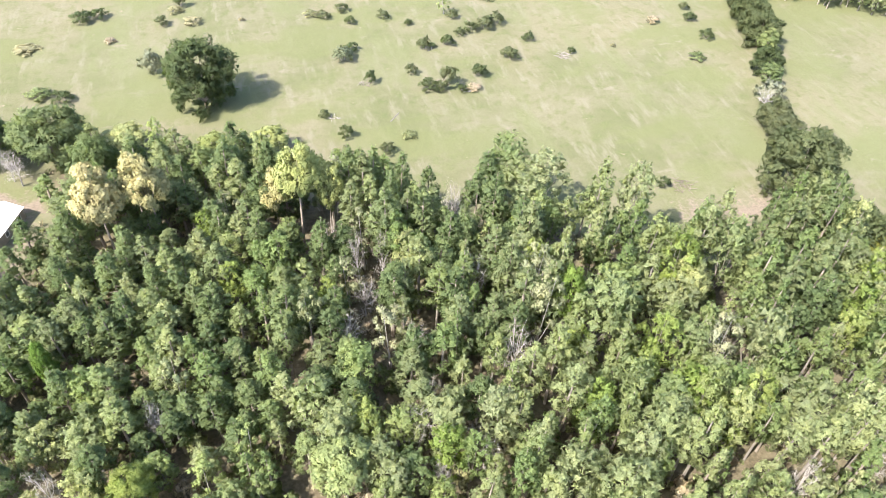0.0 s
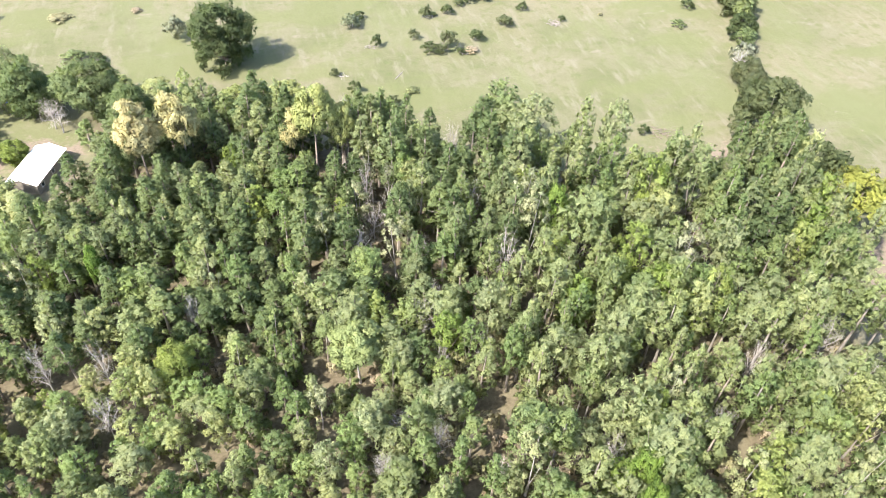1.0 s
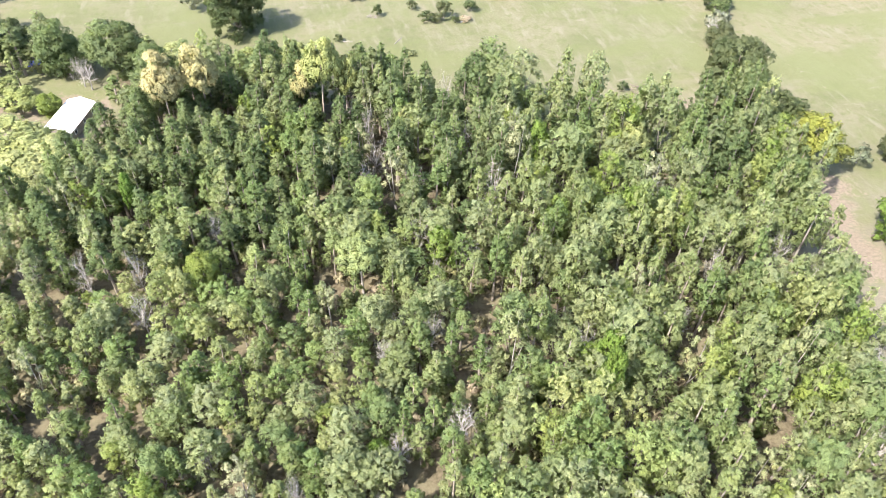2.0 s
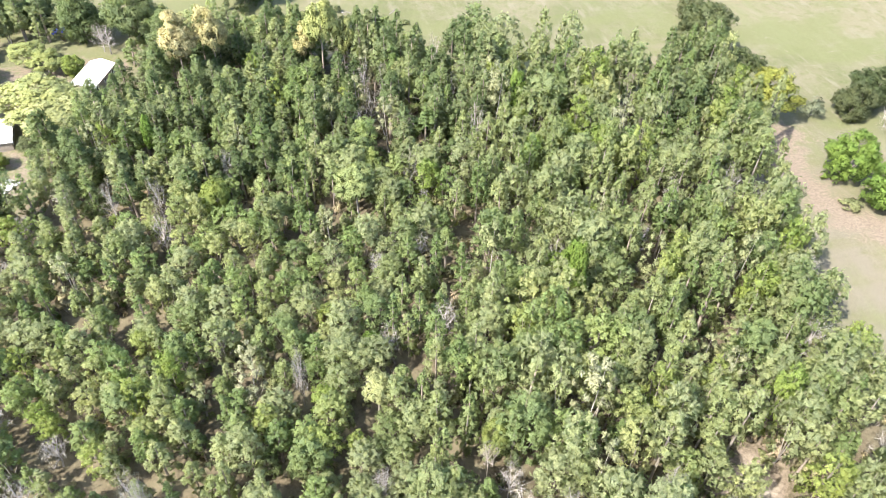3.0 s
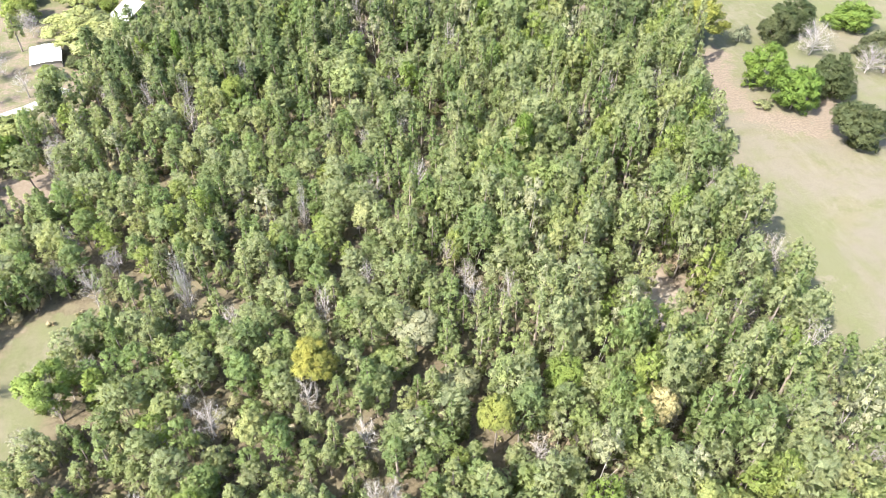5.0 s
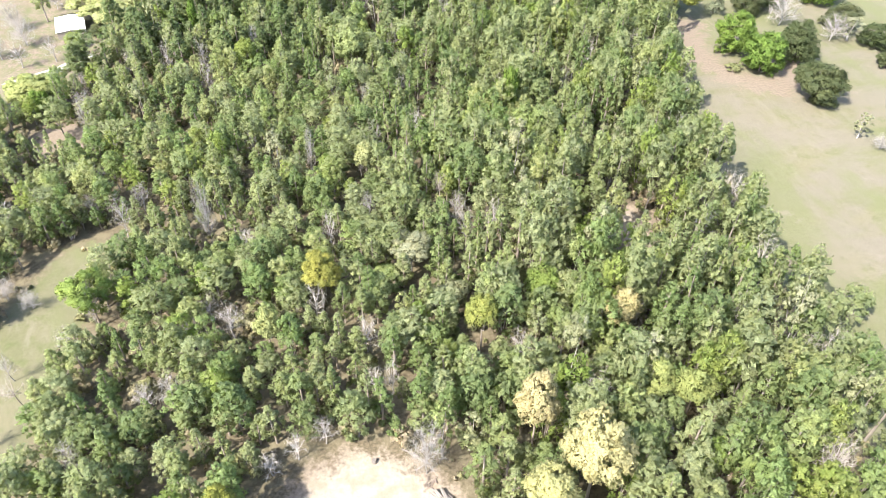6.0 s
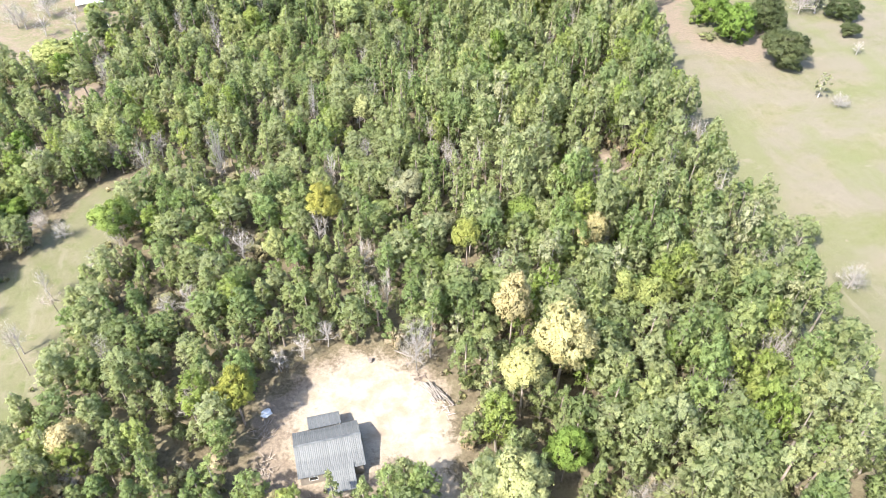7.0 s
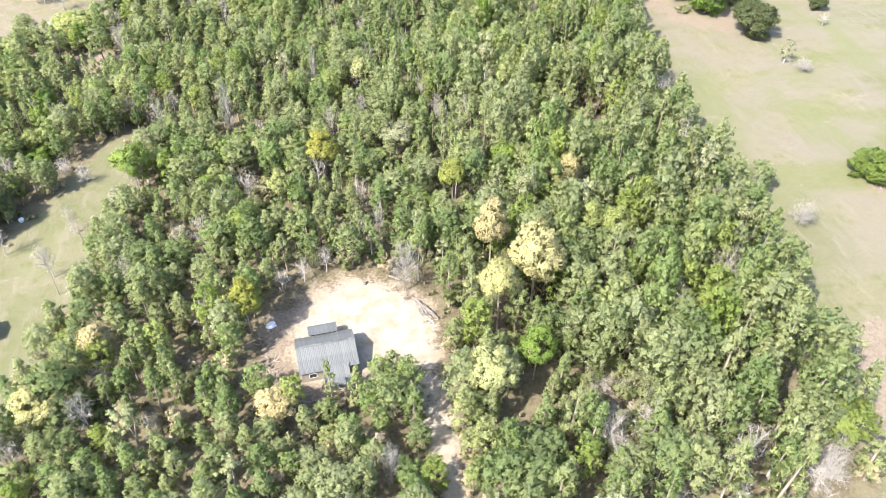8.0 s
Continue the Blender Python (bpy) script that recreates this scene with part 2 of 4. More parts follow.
def height(x, y):
    """The lie of the land: gentle swells, flat under the cabin."""
    return 0.22 * np.sin(x * 0.043 + 1.2) * np.cos(y * 0.037) + 0.12 * np.sin(x * 0.11 + y * 0.07)


def linked(name, verts, faces, mats, parent=None, label="", slots=None, smooth=False):
    me = bpy.data.meshes.new(name)
    me.from_pydata(verts, [], faces)
    for m in mats:
        me.materials.append(m)
    if slots is not None:
        me.polygons.foreach_set("material_index", slots)
    if smooth:
        me.shade_smooth()
    ob = new(name, me)
    if parent:
        ob.parent = parent
    return tagged(ob, label)


def part(name, bm, mat, parent=None, label=""):
    me = bpy.data.meshes.new(name)
    bm.to_mesh(me)
    bm.free()
    me.materials.append(mat)
    ob = new(name, me)
    ob.parent = parent
    return tagged(ob, label)


def block(size, at=(0, 0, 0), bevel=0.0, bm=None):
    bm = bm or bmesh.new()
    got = bmesh.ops.create_cube(bm, size=1, matrix=Matrix.Translation(at) @ Matrix.Diagonal((*size, 1)))
    if bevel:
        edges = list({e for v in got["verts"] for e in v.link_edges})
        bmesh.ops.bevel(bm, geom=edges, offset=bevel, segments=1, affect="EDGES")
    return bm


def empty(name, label, category, group="", at=None):
    ob = new(name)
    ob.empty_display_size = 0.3
    if at:
        ob.matrix_basis = at
    return tagged(ob, label, category, group)


# ---- ground ----
gx = np.concatenate([[-2600, -1200, -600, -350, -220, -160], np.arange(-130, 215, 2.2), [230, 280, 360, 500, 800, 1400, 2600]])
gy = np.concatenate([[-2600, -1200, -600, -350, -230, -190], np.arange(-165, 250, 2.2), [265, 300, 360, 480, 700, 1300, 2600]])
GX, GY = np.meshgrid(gx, gy)
wide = (np.abs(GX) < 240) & (np.abs(GY) < 280)
ground = linked("ground", np.stack([GX, GY, np.where(wide, height(GX, GY), 0)], -1).reshape(-1, 3).tolist(),
                [(j * len(gx) + i, j * len(gx) + i + 1, (j + 1) * len(gx) + i + 1, (j + 1) * len(gx) + i)
                 for j in range(len(gy) - 1) for i in range(len(gx) - 1)], [GROUND], smooth=True)
tagged(ground, "pale spring pasture, leaf-littered forest floor and bright sand", "ground", kind="structure")


def mask(name, values):
    a = ground.data.attributes.new(name, "FLOAT", "POINT")
    a.data.foreach_set("value", np.clip(values, 0, 1).astype(np.float32).ravel())


soft_in = lambda poly, w: 0.5 + edge_distance(poly, GX, GY) / (2 * w)
DRIVE = [(-8, -108), (-9, -126), (-14, -142), (-20, -165)]
SOUTH_TRACK = [(-20, -153), (10, -144), (30, -144.5), (64, -149), (78, -118), (84, -112), (110, -120)]
DIRT_STRIP = [(121, 64), (113, 53), (112, 40), (116, 28), (126, 20), (134, 22), (142, 44)]
mask("worn", np.clip((GX - 80) / 25, 0, 1) * np.clip((80 - GY) / 25, 0, 1))
mask("litter", soft_in(FOREST, 3.0))
mask("sand", np.maximum(soft_in(SAND, 4.5), np.maximum(soft_in(SANDY, 3.0) * 0.75, np.maximum(0.5 + (2.0 - line_distance(DRIVE, GX, GY)) / 2, 0))))
mask("dirt", np.maximum.reduce([soft_in(SCRUB, 3.0) * 0.55, soft_in(GLADE, 3.0), soft_in(SANDY, 5.0) + 0.25, 0.5 + (4.0 - line_distance(SOUTH_TRACK, GX, GY)) / 4, 0.45 + (5.0 - line_distance(DIRT_STRIP, GX, GY)) / 11,
                                np.minimum(soft_in(YARD, 4.0), 0.47), 0.5 + (edge_distance(CLEARING, GX, GY) - 1.0) / 7, 0.3 + (5.0 - line_distance([(112, 103), (100, 101), (92, 104)], GX, GY)) / 12,
                                0.45 + (3.0 - line_distance([(-64, 140), (-54, 136)], GX, GY)) / 6, 0.45 + (2.5 - np.hypot(GX - 118, GY + 70)) / 4]))


# ---- plants: the pieces they are made of ----
def tube(out, a, b, ra, rb, sides=5):
    """A tapered stem from a to b, added to out = (verts, faces)."""
    a, b = Vector(a), Vector(b)
    q = (b - a).to_track_quat("Z", "Y")
    k = len(out[0])
    for c, r in ((a, ra), (b, rb)):
        for i in range(sides):
            t = 2 * math.pi * i / sides
            out[0].append(tuple(c + q @ Vector((r * math.cos(t), r * math.sin(t), 0))))
    for i in range(sides):
        j = (i + 1) % sides
        out[1].append((k + i, k + j, k + sides + j, k + sides + i))


def facing(rng, cl, c, d, rough):
    """Leaf sprays turn outwards from their bough and from the crown's heart."""
    own = c - (cl[:, 0].mean(), cl[:, 1].mean(), cl[:, 2].min() * 0.5 + cl[:, 2].mean() * 0.5)
    own = own / (np.linalg.norm(own, axis=1, keepdims=True) + 1e-6) if len(cl) < 400 else 0
    f = d * 0.55 + own * 0.75 + rng.normal(size=d.shape) * rough
    return f / np.linalg.norm(f, axis=1, keepdims=True)


def sprays(rng, clumps, per, size, flat=0.6, lift=0.3, sides=3, cull=True, thin=1.0):
    """Many small leafy pieces round the given clumps (x, y, z, radius, squash): their corner points, three or four to a piece, and the way each corner faces."""
    cl = np.asarray(clumps, float)
    n = per * len(cl)
    share = cl[:, 3] ** 2
    own = rng.choice(len(cl), n * 3, p=share / share.sum()) if cull else np.repeat(np.arange(len(cl)), per * 3)
    d = rng.normal(size=(n * 3, 3))
    d[:, 2] += lift
    d /= np.linalg.norm(d, axis=1, keepdims=True)
    c = cl[own, :3] + d * (cl[own, 3] * rng.triangular(0.6, 0.92, 1.42, n * 3))[:, None] * np.stack([np.ones(n * 3), np.ones(n * 3), cl[own, 4]], 1)
    buried = np.zeros(n * 3, bool)
    for i, (x, y, z, r, squash) in enumerate(cl if cull else []):
        buried |= (own != i) & ((c[:, 0] - x) ** 2 + (c[:, 1] - y) ** 2 + ((c[:, 2] - z) / squash) ** 2 < (0.78 * r) ** 2)
    keep = np.flatnonzero(~buried)[:n] if cull else np.arange(0, n * 3, 3)
    c, d, n = c[keep], d[keep], len(keep)
    nor = d * flat + rng.normal(size=(n, 3)) * 0.48
    nor[:, 2] += 0.35
    nor /= np.linalg.norm(nor, axis=1, keepdims=True)
    u = np.cross(nor, rng.normal(size=(n, 3)))
    u /= np.linalg.norm(u, axis=1, keepdims=True)
    v = np.cross(nor, u)
    s = size * rng.uniform(0.55, 1.4, (n, 1))
    w = s * rng.uniform(0.5, 0.95, (n, 1)) * thin
    skew = rng.uniform(-0.35, 0.35, (n, 1))
    face = facing(rng, cl, c, d, 0.13)
    if sides == 3:
        return np.stack([c - u * s * 0.5 - v * w * 0.35, c + u * s * 0.5 - v * w * 0.3 * skew, c + u * s * skew + v * w * 0.65], 1).reshape(-1, 3), np.repeat(face, 3, axis=0)
    return np.stack([c - u * s * 0.5, c + v * w * 0.5 + u * s * skew, c + u * s * 0.5, c - v * w * 0.5 + u * s * skew * 0.6], 1).reshape(-1, 3), np.repeat(face, 4, axis=0)


def cores(rng, clumps, share, each=2):
    """The dense inner boughs of each clump, large ragged pieces at all angles: points and triangles."""
    cl = np.repeat(np.asarray(clumps, float), each, axis=0)
    n = len(cl)
    d = rng.normal(size=(n, 3))
    d /= np.linalg.norm(d, axis=1, keepdims=True)
    c = cl[:, :3] + d * (cl[:, 3] * share * rng.uniform(0.35, 1.0, n))[:, None] * np.stack([np.ones(n), np.ones(n), cl[:, 4]], 1)
    nor = d * 0.5 + rng.normal(size=(n, 3)) * 0.4 + (0, 0, 0.4)
    nor /= np.linalg.norm(nor, axis=1, keepdims=True)
    u = np.cross(nor, rng.normal(size=(n, 3)))
    u /= np.linalg.norm(u, axis=1, keepdims=True)
    v = np.cross(nor, u)
    s = cl[:, 3:4] * rng.uniform(0.9, 1.6, (n, 1))
    k = rng.uniform(-0.4, 0.4, (n, 1))
    return np.stack([c - u * s * 0.6 - v * s * 0.35, c + u * s * 0.6 - v * s * 0.3, c + u * s * k + v * s * 0.7], 1).reshape(-1, 3), np.arange(3 * n).reshape(-1, 3), np.repeat(facing(rng, cl, c, d, 0.3), 3, axis=0)


def foliage_mesh(name, leaves, hearts, mat, tint=None):
    """leaves: (points, corners of each, the ways they face); hearts: (points, triangles, the ways they face)."""
    (lp, sides, lf), (hp, ht, hf) = leaves, hearts
    n, k = len(lp) // sides, len(ht)
    me = bpy.data.meshes.new(name)
    me.vertices.add(len(lp) + len(hp))
    me.loops.add(len(lp) + 3 * k)
    me.polygons.add(n + k)
    me.vertices.foreach_set("co", np.concatenate([lp, hp]).astype(np.float32).ravel())
    me.loops.foreach_set("vertex_index", np.concatenate([np.arange(len(lp)), ht.ravel() + len(lp)]).astype(np.int32))
    me.polygons.foreach_set("loop_start", np.concatenate([np.arange(0, len(lp), sides), len(lp) + np.arange(0, 3 * k, 3)]).astype(np.int32))
    me.polygons.foreach_set("use_smooth", np.ones(n + k, bool))
    if tint is not None:
        me.attributes.new("tint", "FLOAT", "POINT").data.foreach_set("value", tint.astype(np.float32))
    me.materials.append(mat)
    me.update(calc_edges=True)
    me.normals_split_custom_set_from_vertices(np.concatenate([lf, hf]).astype(np.float32))
    return me


NO_HEART = (np.zeros((0, 3)), np.zeros((0, 3), int), np.zeros((0, 3)))


def pine_form(rng, tall, wide_, low, clumps):
    """A straight bole with whorls of limbs and tufted ends."""
    stem, cl = ([], []), []
    lean = rng.normal(size=2) * 0.25
    at = lambda z: Vector((lean[0] * z / tall, lean[1] * z / tall, z))
    for z0, z1 in ((-0.4, tall * 0.35), (tall * 0.35, tall * 0.7), (tall * 0.7, tall * 0.97)):
        r = lambda z: 0.25 * (1 - max(z, 0) / tall) ** 0.7 + 0.02
        tube(stem, at(z0), at(z1), r(z0), r(z1), 6)
    for i in range(clumps):
        u = (i + rng.uniform(0, 1)) / clumps
        z = tall * (low + (0.94 - low) * u)
        reach = wide_ * (1 - u ** 2.0) * (0.7 + 0.3 * min(1, u * 4)) * rng.uniform(0.3, 0.95) + 0.1
        t = i * 2.4 + rng.uniform(-0.5, 0.5)
        p = at(z) + Vector((reach * math.cos(t), reach * math.sin(t), 0))
        if reach > 0.8 and i % 6 == 0:
            tube(stem, at(z - 0.5), p, 0.05, 0.02, 3)
        cl.append((*p, wide_ * rng.uniform(0.14, 0.3) * (1 - 0.25 * u), rng.uniform(0.8, 1.3)))
    return stem, cl


def broad_form(rng, tall, wide_, low, clumps, puff=1.0):
    """A short bole that forks into limbs under a domed, uneven crown."""
    stem, cl = ([], []), []
    fork = Vector((rng.normal() * 0.2, rng.normal() * 0.2, tall * low))
    tube(stem, (0, 0, -0.4), fork, 0.24, 0.17, 6)
    mid, hz = tall * (low + 1) / 2, tall * (1 - low) / 2
    lobes = [(rng.uniform(0, 6.28), rng.uniform(0.75, 1.15)) for _ in range(5)]
    for i in range(clumps):
        s = 1 - 1.75 * (i + 0.5) / clumps
        t = i * 2.39996 + rng.uniform(-0.25, 0.25)
        k = 1 + 0.22 * sum(w * math.cos(t - a) ** 5 for a, w in lobes) / 2
        r = wide_ * k * math.sqrt(max(0, 1 - s * s)) * rng.uniform(0.72, 1.04)
        p = Vector((r * math.cos(t), r * math.sin(t), mid + hz * s * rng.uniform(0.85, 1.02)))
        if i % 10 == 0:
            q = fork.lerp(p, 0.5) + Vector((0, 0, -0.2))
            tube(stem, fork, q, 0.1, 0.065, 4)
            tube(stem, q, p, 0.065, 0.025, 3)
        cl.append((*p, wide_ * rng.uniform(0.14, 0.3) * puff, rng.uniform(0.8, 1.3)))
    for i in range(clumps // 9):
        cl.append((*(rng.normal(size=2) * wide_ * 0.3), mid + rng.uniform(-0.3, 0.7) * hz, wide_ * 0.4 * puff, 1.0))
    return stem, cl


def lobed_form(rng, tall, wide_, low, lobes, clumps, puff, apart=True):
    """A spreading tree whose crown is several uneven domes on limbs."""
    stem, cl, limbs, domes = ([], []), [], [], [(Vector((rng.normal() * 0.2 * wide_, rng.normal() * 0.2 * wide_, tall * 0.68 if low < 0.4 else tall - 0.55 * wide_)), wide_ * 0.58)]
    fork = Vector((0, 0, max(tall * low, 0.9)))
    tube(stem, (0, 0, -0.4), fork, 0.3, 0.2, 7)
    for i in range(lobes - 1):
        t, r = 6.28 * (i + rng.uniform(0.1, 0.9)) / (lobes - 1), wide_ * rng.uniform(0.44, 0.6)
        d = wide_ - r * rng.uniform(0.8, 1.1)
        domes.append((Vector((d * math.cos(t), d * math.sin(t), tall * rng.uniform(low + 0.14, 0.62 if low < 0.4 else 0.76))), r))
    for c, r in domes:
        limb = ([], []) if apart else stem
        tube(limb, fork, c, 0.13, 0.04, 5)
        if apart:
            limbs.append(limb)
    flat = 0.42 * tall * (1 - low) / wide_
    share = np.array([r * r for _, r in domes])
    while len(cl) < clumps:
        i = rng.choice(len(domes), p=share / share.sum())
        c, r = domes[i]
        d = Vector(rng.normal(size=3) + (0, 0, 0.35)).normalized()
        p = c + Vector((d.x, d.y, d.z * max(0.75, min(flat, 1.3)))) * r * rng.uniform(0.8, 1.06)
        if p.z < tall * low * 0.7 or any(k != i and (p - q).length < 0.78 * w for k, (q, w) in enumerate(domes)):
            continue
        cl.append((*p, rng.uniform(0.6, 1.15) * puff, 0.8))
    return stem, cl, limbs


def bare_form(rng, tall, wide_, twigs, limbs, low):
    """A leafless tree: bole, forking limbs and a rounded haze of fine twigs."""
    stem, tips = ([], []), []
    fork = Vector((rng.normal() * 0.15, rng.normal() * 0.15, tall * low))
    top = Vector((rng.normal() * 0.3, rng.normal() * 0.3, tall * 0.8))
    bole = 0.1 if low > 0.5 else 0.18
    tube(stem, (0, 0, -0.3), fork, bole, bole * 0.72, 5)
    tube(stem, fork, top, 0.1, 0.03, 4)
    for i in range(limbs):
        t, up = i * 2.4 + rng.uniform(-0.4, 0.4), (i + rng.uniform(0, 1)) / limbs
        r = wide_ * math.sqrt(1 - 0.85 * up * up) * rng.uniform(0.7, 0.95)
        root = fork.lerp(top, 0.55 * up)
        p = Vector((r * math.cos(t), r * math.sin(t), tall * (low + 0.1 + (0.88 - low) * up)))
        m = root.lerp(p, 0.5) + Vector(rng.normal(size=3) * 0.2)
        tube(stem, root, m, 0.06, 0.04, 4)
        tube(stem, m, p, 0.04, 0.018, 3)
        tips += [(root, m), (m, p), (m, p)]
    for i in range(twigs):
        a, b = tips[i % len(tips)]
        s = a.lerp(b, rng.uniform(0.15, 1.0))
        e = s + Vector(rng.normal(size=3)) * 0.2 * wide_ + Vector((0, 0, 0.05 * wide_))
        k = len(stem[0])
        stem[0].extend([tuple(s + Vector((0.034, 0, 0))), tuple(s + Vector((-0.018, 0.029, 0))), tuple(s + Vector((-0.018, -0.029, 0))), tuple(e)])
        stem[1].extend([(k, k + 1, k + 3), (k + 1, k + 2, k + 3), (k + 2, k, k + 3)])
    return stem, [(*a.lerp(b, 0.8), wide_ * rng.uniform(0.24, 0.38), 0.9) for a, b in tips[1::3] + tips[2::3]]


def shrub_form(rng, tall, wide_, clumps):
    stem, cl = ([], []), []
    for i in range(clumps):
        t, r = i * 2.4, wide_ * math.sqrt((i + 0.5) / clumps) * rng.uniform(0.7, 1.0)
        z = tall * (1 - 0.55 * (r / wide_) ** 2) * rng.uniform(0.55, 0.95)
        cl.append((r * math.cos(t), r * math.sin(t), z, wide_ * rng.uniform(0.22, 0.36), 0.8))
        if i % 3 == 0:
            tube(stem, (r * 0.2 * math.cos(t), r * 0.2 * math.sin(t), -0.1), cl[-1][:3], 0.035, 0.015, 3)
    return stem, cl


rng = np.random.default_rng(11)
FORMS = {}    # kind: list of (stem verts, stem faces, leaf corners); built at about 16 m (trees) or true size


def form(kind, made, per, size, sides=3, heart=0.74, **more):
    stem, cl, *limbs = made
    points, faces = sprays(rng, cl, per, size, sides=sides, **more)
    leaves = (points, sides, faces)
    hearts = NO_HEART if not cl or not heart else cores(rng, cl, heart, 4)
    FORMS.setdefault(kind, []).append((stem[0], stem[1], leaves, hearts, limbs[0] if limbs else []))


for _ in range(7):
    form("pine", pine_form(rng, 16, rng.uniform(2.8, 3.5), rng.choice((0.18, 0.28, 0.4)), 46), 17, 0.62)
    form("tall_pine", pine_form(rng, 18, rng.uniform(2.7, 3.3), rng.uniform(0.42, 0.55), 40), 18, 0.6)
    form("young_pine", pine_form(rng, 13, rng.uniform(2.2, 2.8), rng.uniform(0.08, 0.18), 40), 17, 0.56)
    form("oak", broad_form(rng, 15, rng.uniform(2.8, 3.6), rng.uniform(0.1, 0.24), 46), 17, 0.62)
    form("gum", broad_form(rng, 13, rng.uniform(2.1, 2.7), rng.uniform(0.08, 0.18), 40), 17, 0.56)
for _ in range(4):
    form("bare", bare_form(rng, 9.5, rng.uniform(2.6, 3.1), 300, 13, 0.25), 22, 0.55, heart=0, thin=0.22, flat=0.2)
    form("snag", bare_form(rng, 9.5, rng.uniform(1.6, 2.0), 160, 9, 0.62), 14, 0.4, heart=0, thin=0.22, flat=0.2)
    form("bare_great", bare_form(rng, 11, rng.uniform(4.4, 5.0), 900, 19, 0.16), 44, 0.55, heart=0, thin=0.2, flat=0.2)
    form("blossom", lobed_form(rng, 13, 4.4, 0.3, 8, 80, 1.0), 56, 0.56)
    form("great", lobed_form(rng, 13, 5.2, 0.08, 9, 110, 1.3), 54, 0.62)
    form("blossom_high", lobed_form(rng, 18, 4.4, 0.52, 8, 84, 1.1), 62, 0.54)
    form("great_high", lobed_form(rng, 18, 5.2, 0.44, 9, 90, 1.2), 50, 0.58)
    form("shrub", shrub_form(rng, 2.6, 1.7, 13), 30, 0.42)
    form("thicket", shrub_form(rng, 2.6, 1.7, 9), 22, 0.62)
    form("sparse", broad_form(rng, 11, 2.4, 0.2, 20, 0.8), 40, 0.4, heart=0.5)

KINDS = {  # form, name, leaf, bark, label, category
    "pine": ("pine", "pine_tree", PINE, BARK, "tall dark green pine with a tufted crown among close trees", "pine tree"),
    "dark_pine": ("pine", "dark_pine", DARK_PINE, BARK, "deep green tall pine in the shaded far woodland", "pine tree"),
    "young_pine": ("young_pine", "young_pine", PINE, BARK, "slender mid-green young pine in the close woodland", "pine tree"),
    "oak": ("oak", "oak_tree", OAK, PALE_BARK, "olive green broadleaf tree with a rounded crown in the woodland", "tree"),
    "gum": ("gum", "sweetgum_tree", GUM, PALE_BARK, "slender fresh green broadleaf tree in spring leaf", "tree"),
    "fresh_gum": ("gum", "fresh_green_tree", SPRING, PALE_BARK, "slender bright yellow-green tree in fresh leaf", "tree"),
    "bare": ("bare", "bare_tree", HAZE, GREY_TWIG, "leafless grey tree with a haze of fine twigs", "tree"),
    "white": ("bare_great", "bleached_tree", PALE_HAZE, WHITE_TWIG, "bleached white leafless tree with spreading branches", "tree"),
    "snag": ("snag", "dead_tree", HAZE, BARK, "tall slender dead tree with a few bare upper branches", "tree"),
    "pale_bud": ("blossom", "budding_tree", BUD, GREY_TWIG, "pale straw-coloured tree just coming into leaf", "tree"),
    "cream": ("blossom", "blossoming_tree", CREAM, BARK, "pale cream tree in full blossom with a rounded crown", "tree"),
    "lemon": ("blossom", "yellow_green_tree", LEMON, BARK, "lemon green tree in new leaf with a rounded crown", "tree"),
    "broad_pine": ("great", "spreading_pine", DARK_PINE, BARK, "broad feathery dark green pine beside the dirt yard", "pine tree"),
    "golden": ("blossom", "golden_tree", GOLDEN, BARK, "golden yellow-green tree in new leaf with a rounded crown", "tree"),
    "tall_pine": ("tall_pine", "tall_pine", PINE, PALE_BARK, "tall pine with a long bare grey trunk and high crown", "pine tree"),
    "lime": ("great", "lime_green_tree", LIME, BARK, "vivid lime green broadleaf tree in new leaf", "tree"),
    "great_oak": ("great", "spreading_oak", DEEP, BARK, "large dark green spreading oak with a dense crown", "tree"),
    "spring": ("great", "spring_green_tree", SPRING, BARK, "yellowish spring green tree with low spreading crown", "tree"),
    "sparse": ("sparse", "thin_tree", BUD, GREY_TWIG, "thin grey tree with sparse pale new leaves", "tree"),
    "thicket": ("thicket", "understory_shrub", BRUSH, GREY_TWIG, "tall leafy shrub under the woodland canopy", "shrub"),
    "shrub": ("shrub", "bush", DEEP, BARK, "low rounded dark green bush standing on pale pasture", "bush"),
    "sage_shrub": ("shrub", "grey_bush", SAGE, GREY_TWIG, "rounded grey-green bush standing on pale pasture", "bush"),
    "dry_shrub": ("shrub", "dry_bush", BRUSH, GREY_TWIG, "low brownish half-dry bush on pale pasture", "bush"),
}
for kind in ("cream", "lemon", "golden", "pale_bud", "lime", "spring"):      # drawn up tall among other trees
    KINDS[kind + "_high"] = (KINDS[kind][0] + "_high", *KINDS[kind][1:])
FIRST = {}


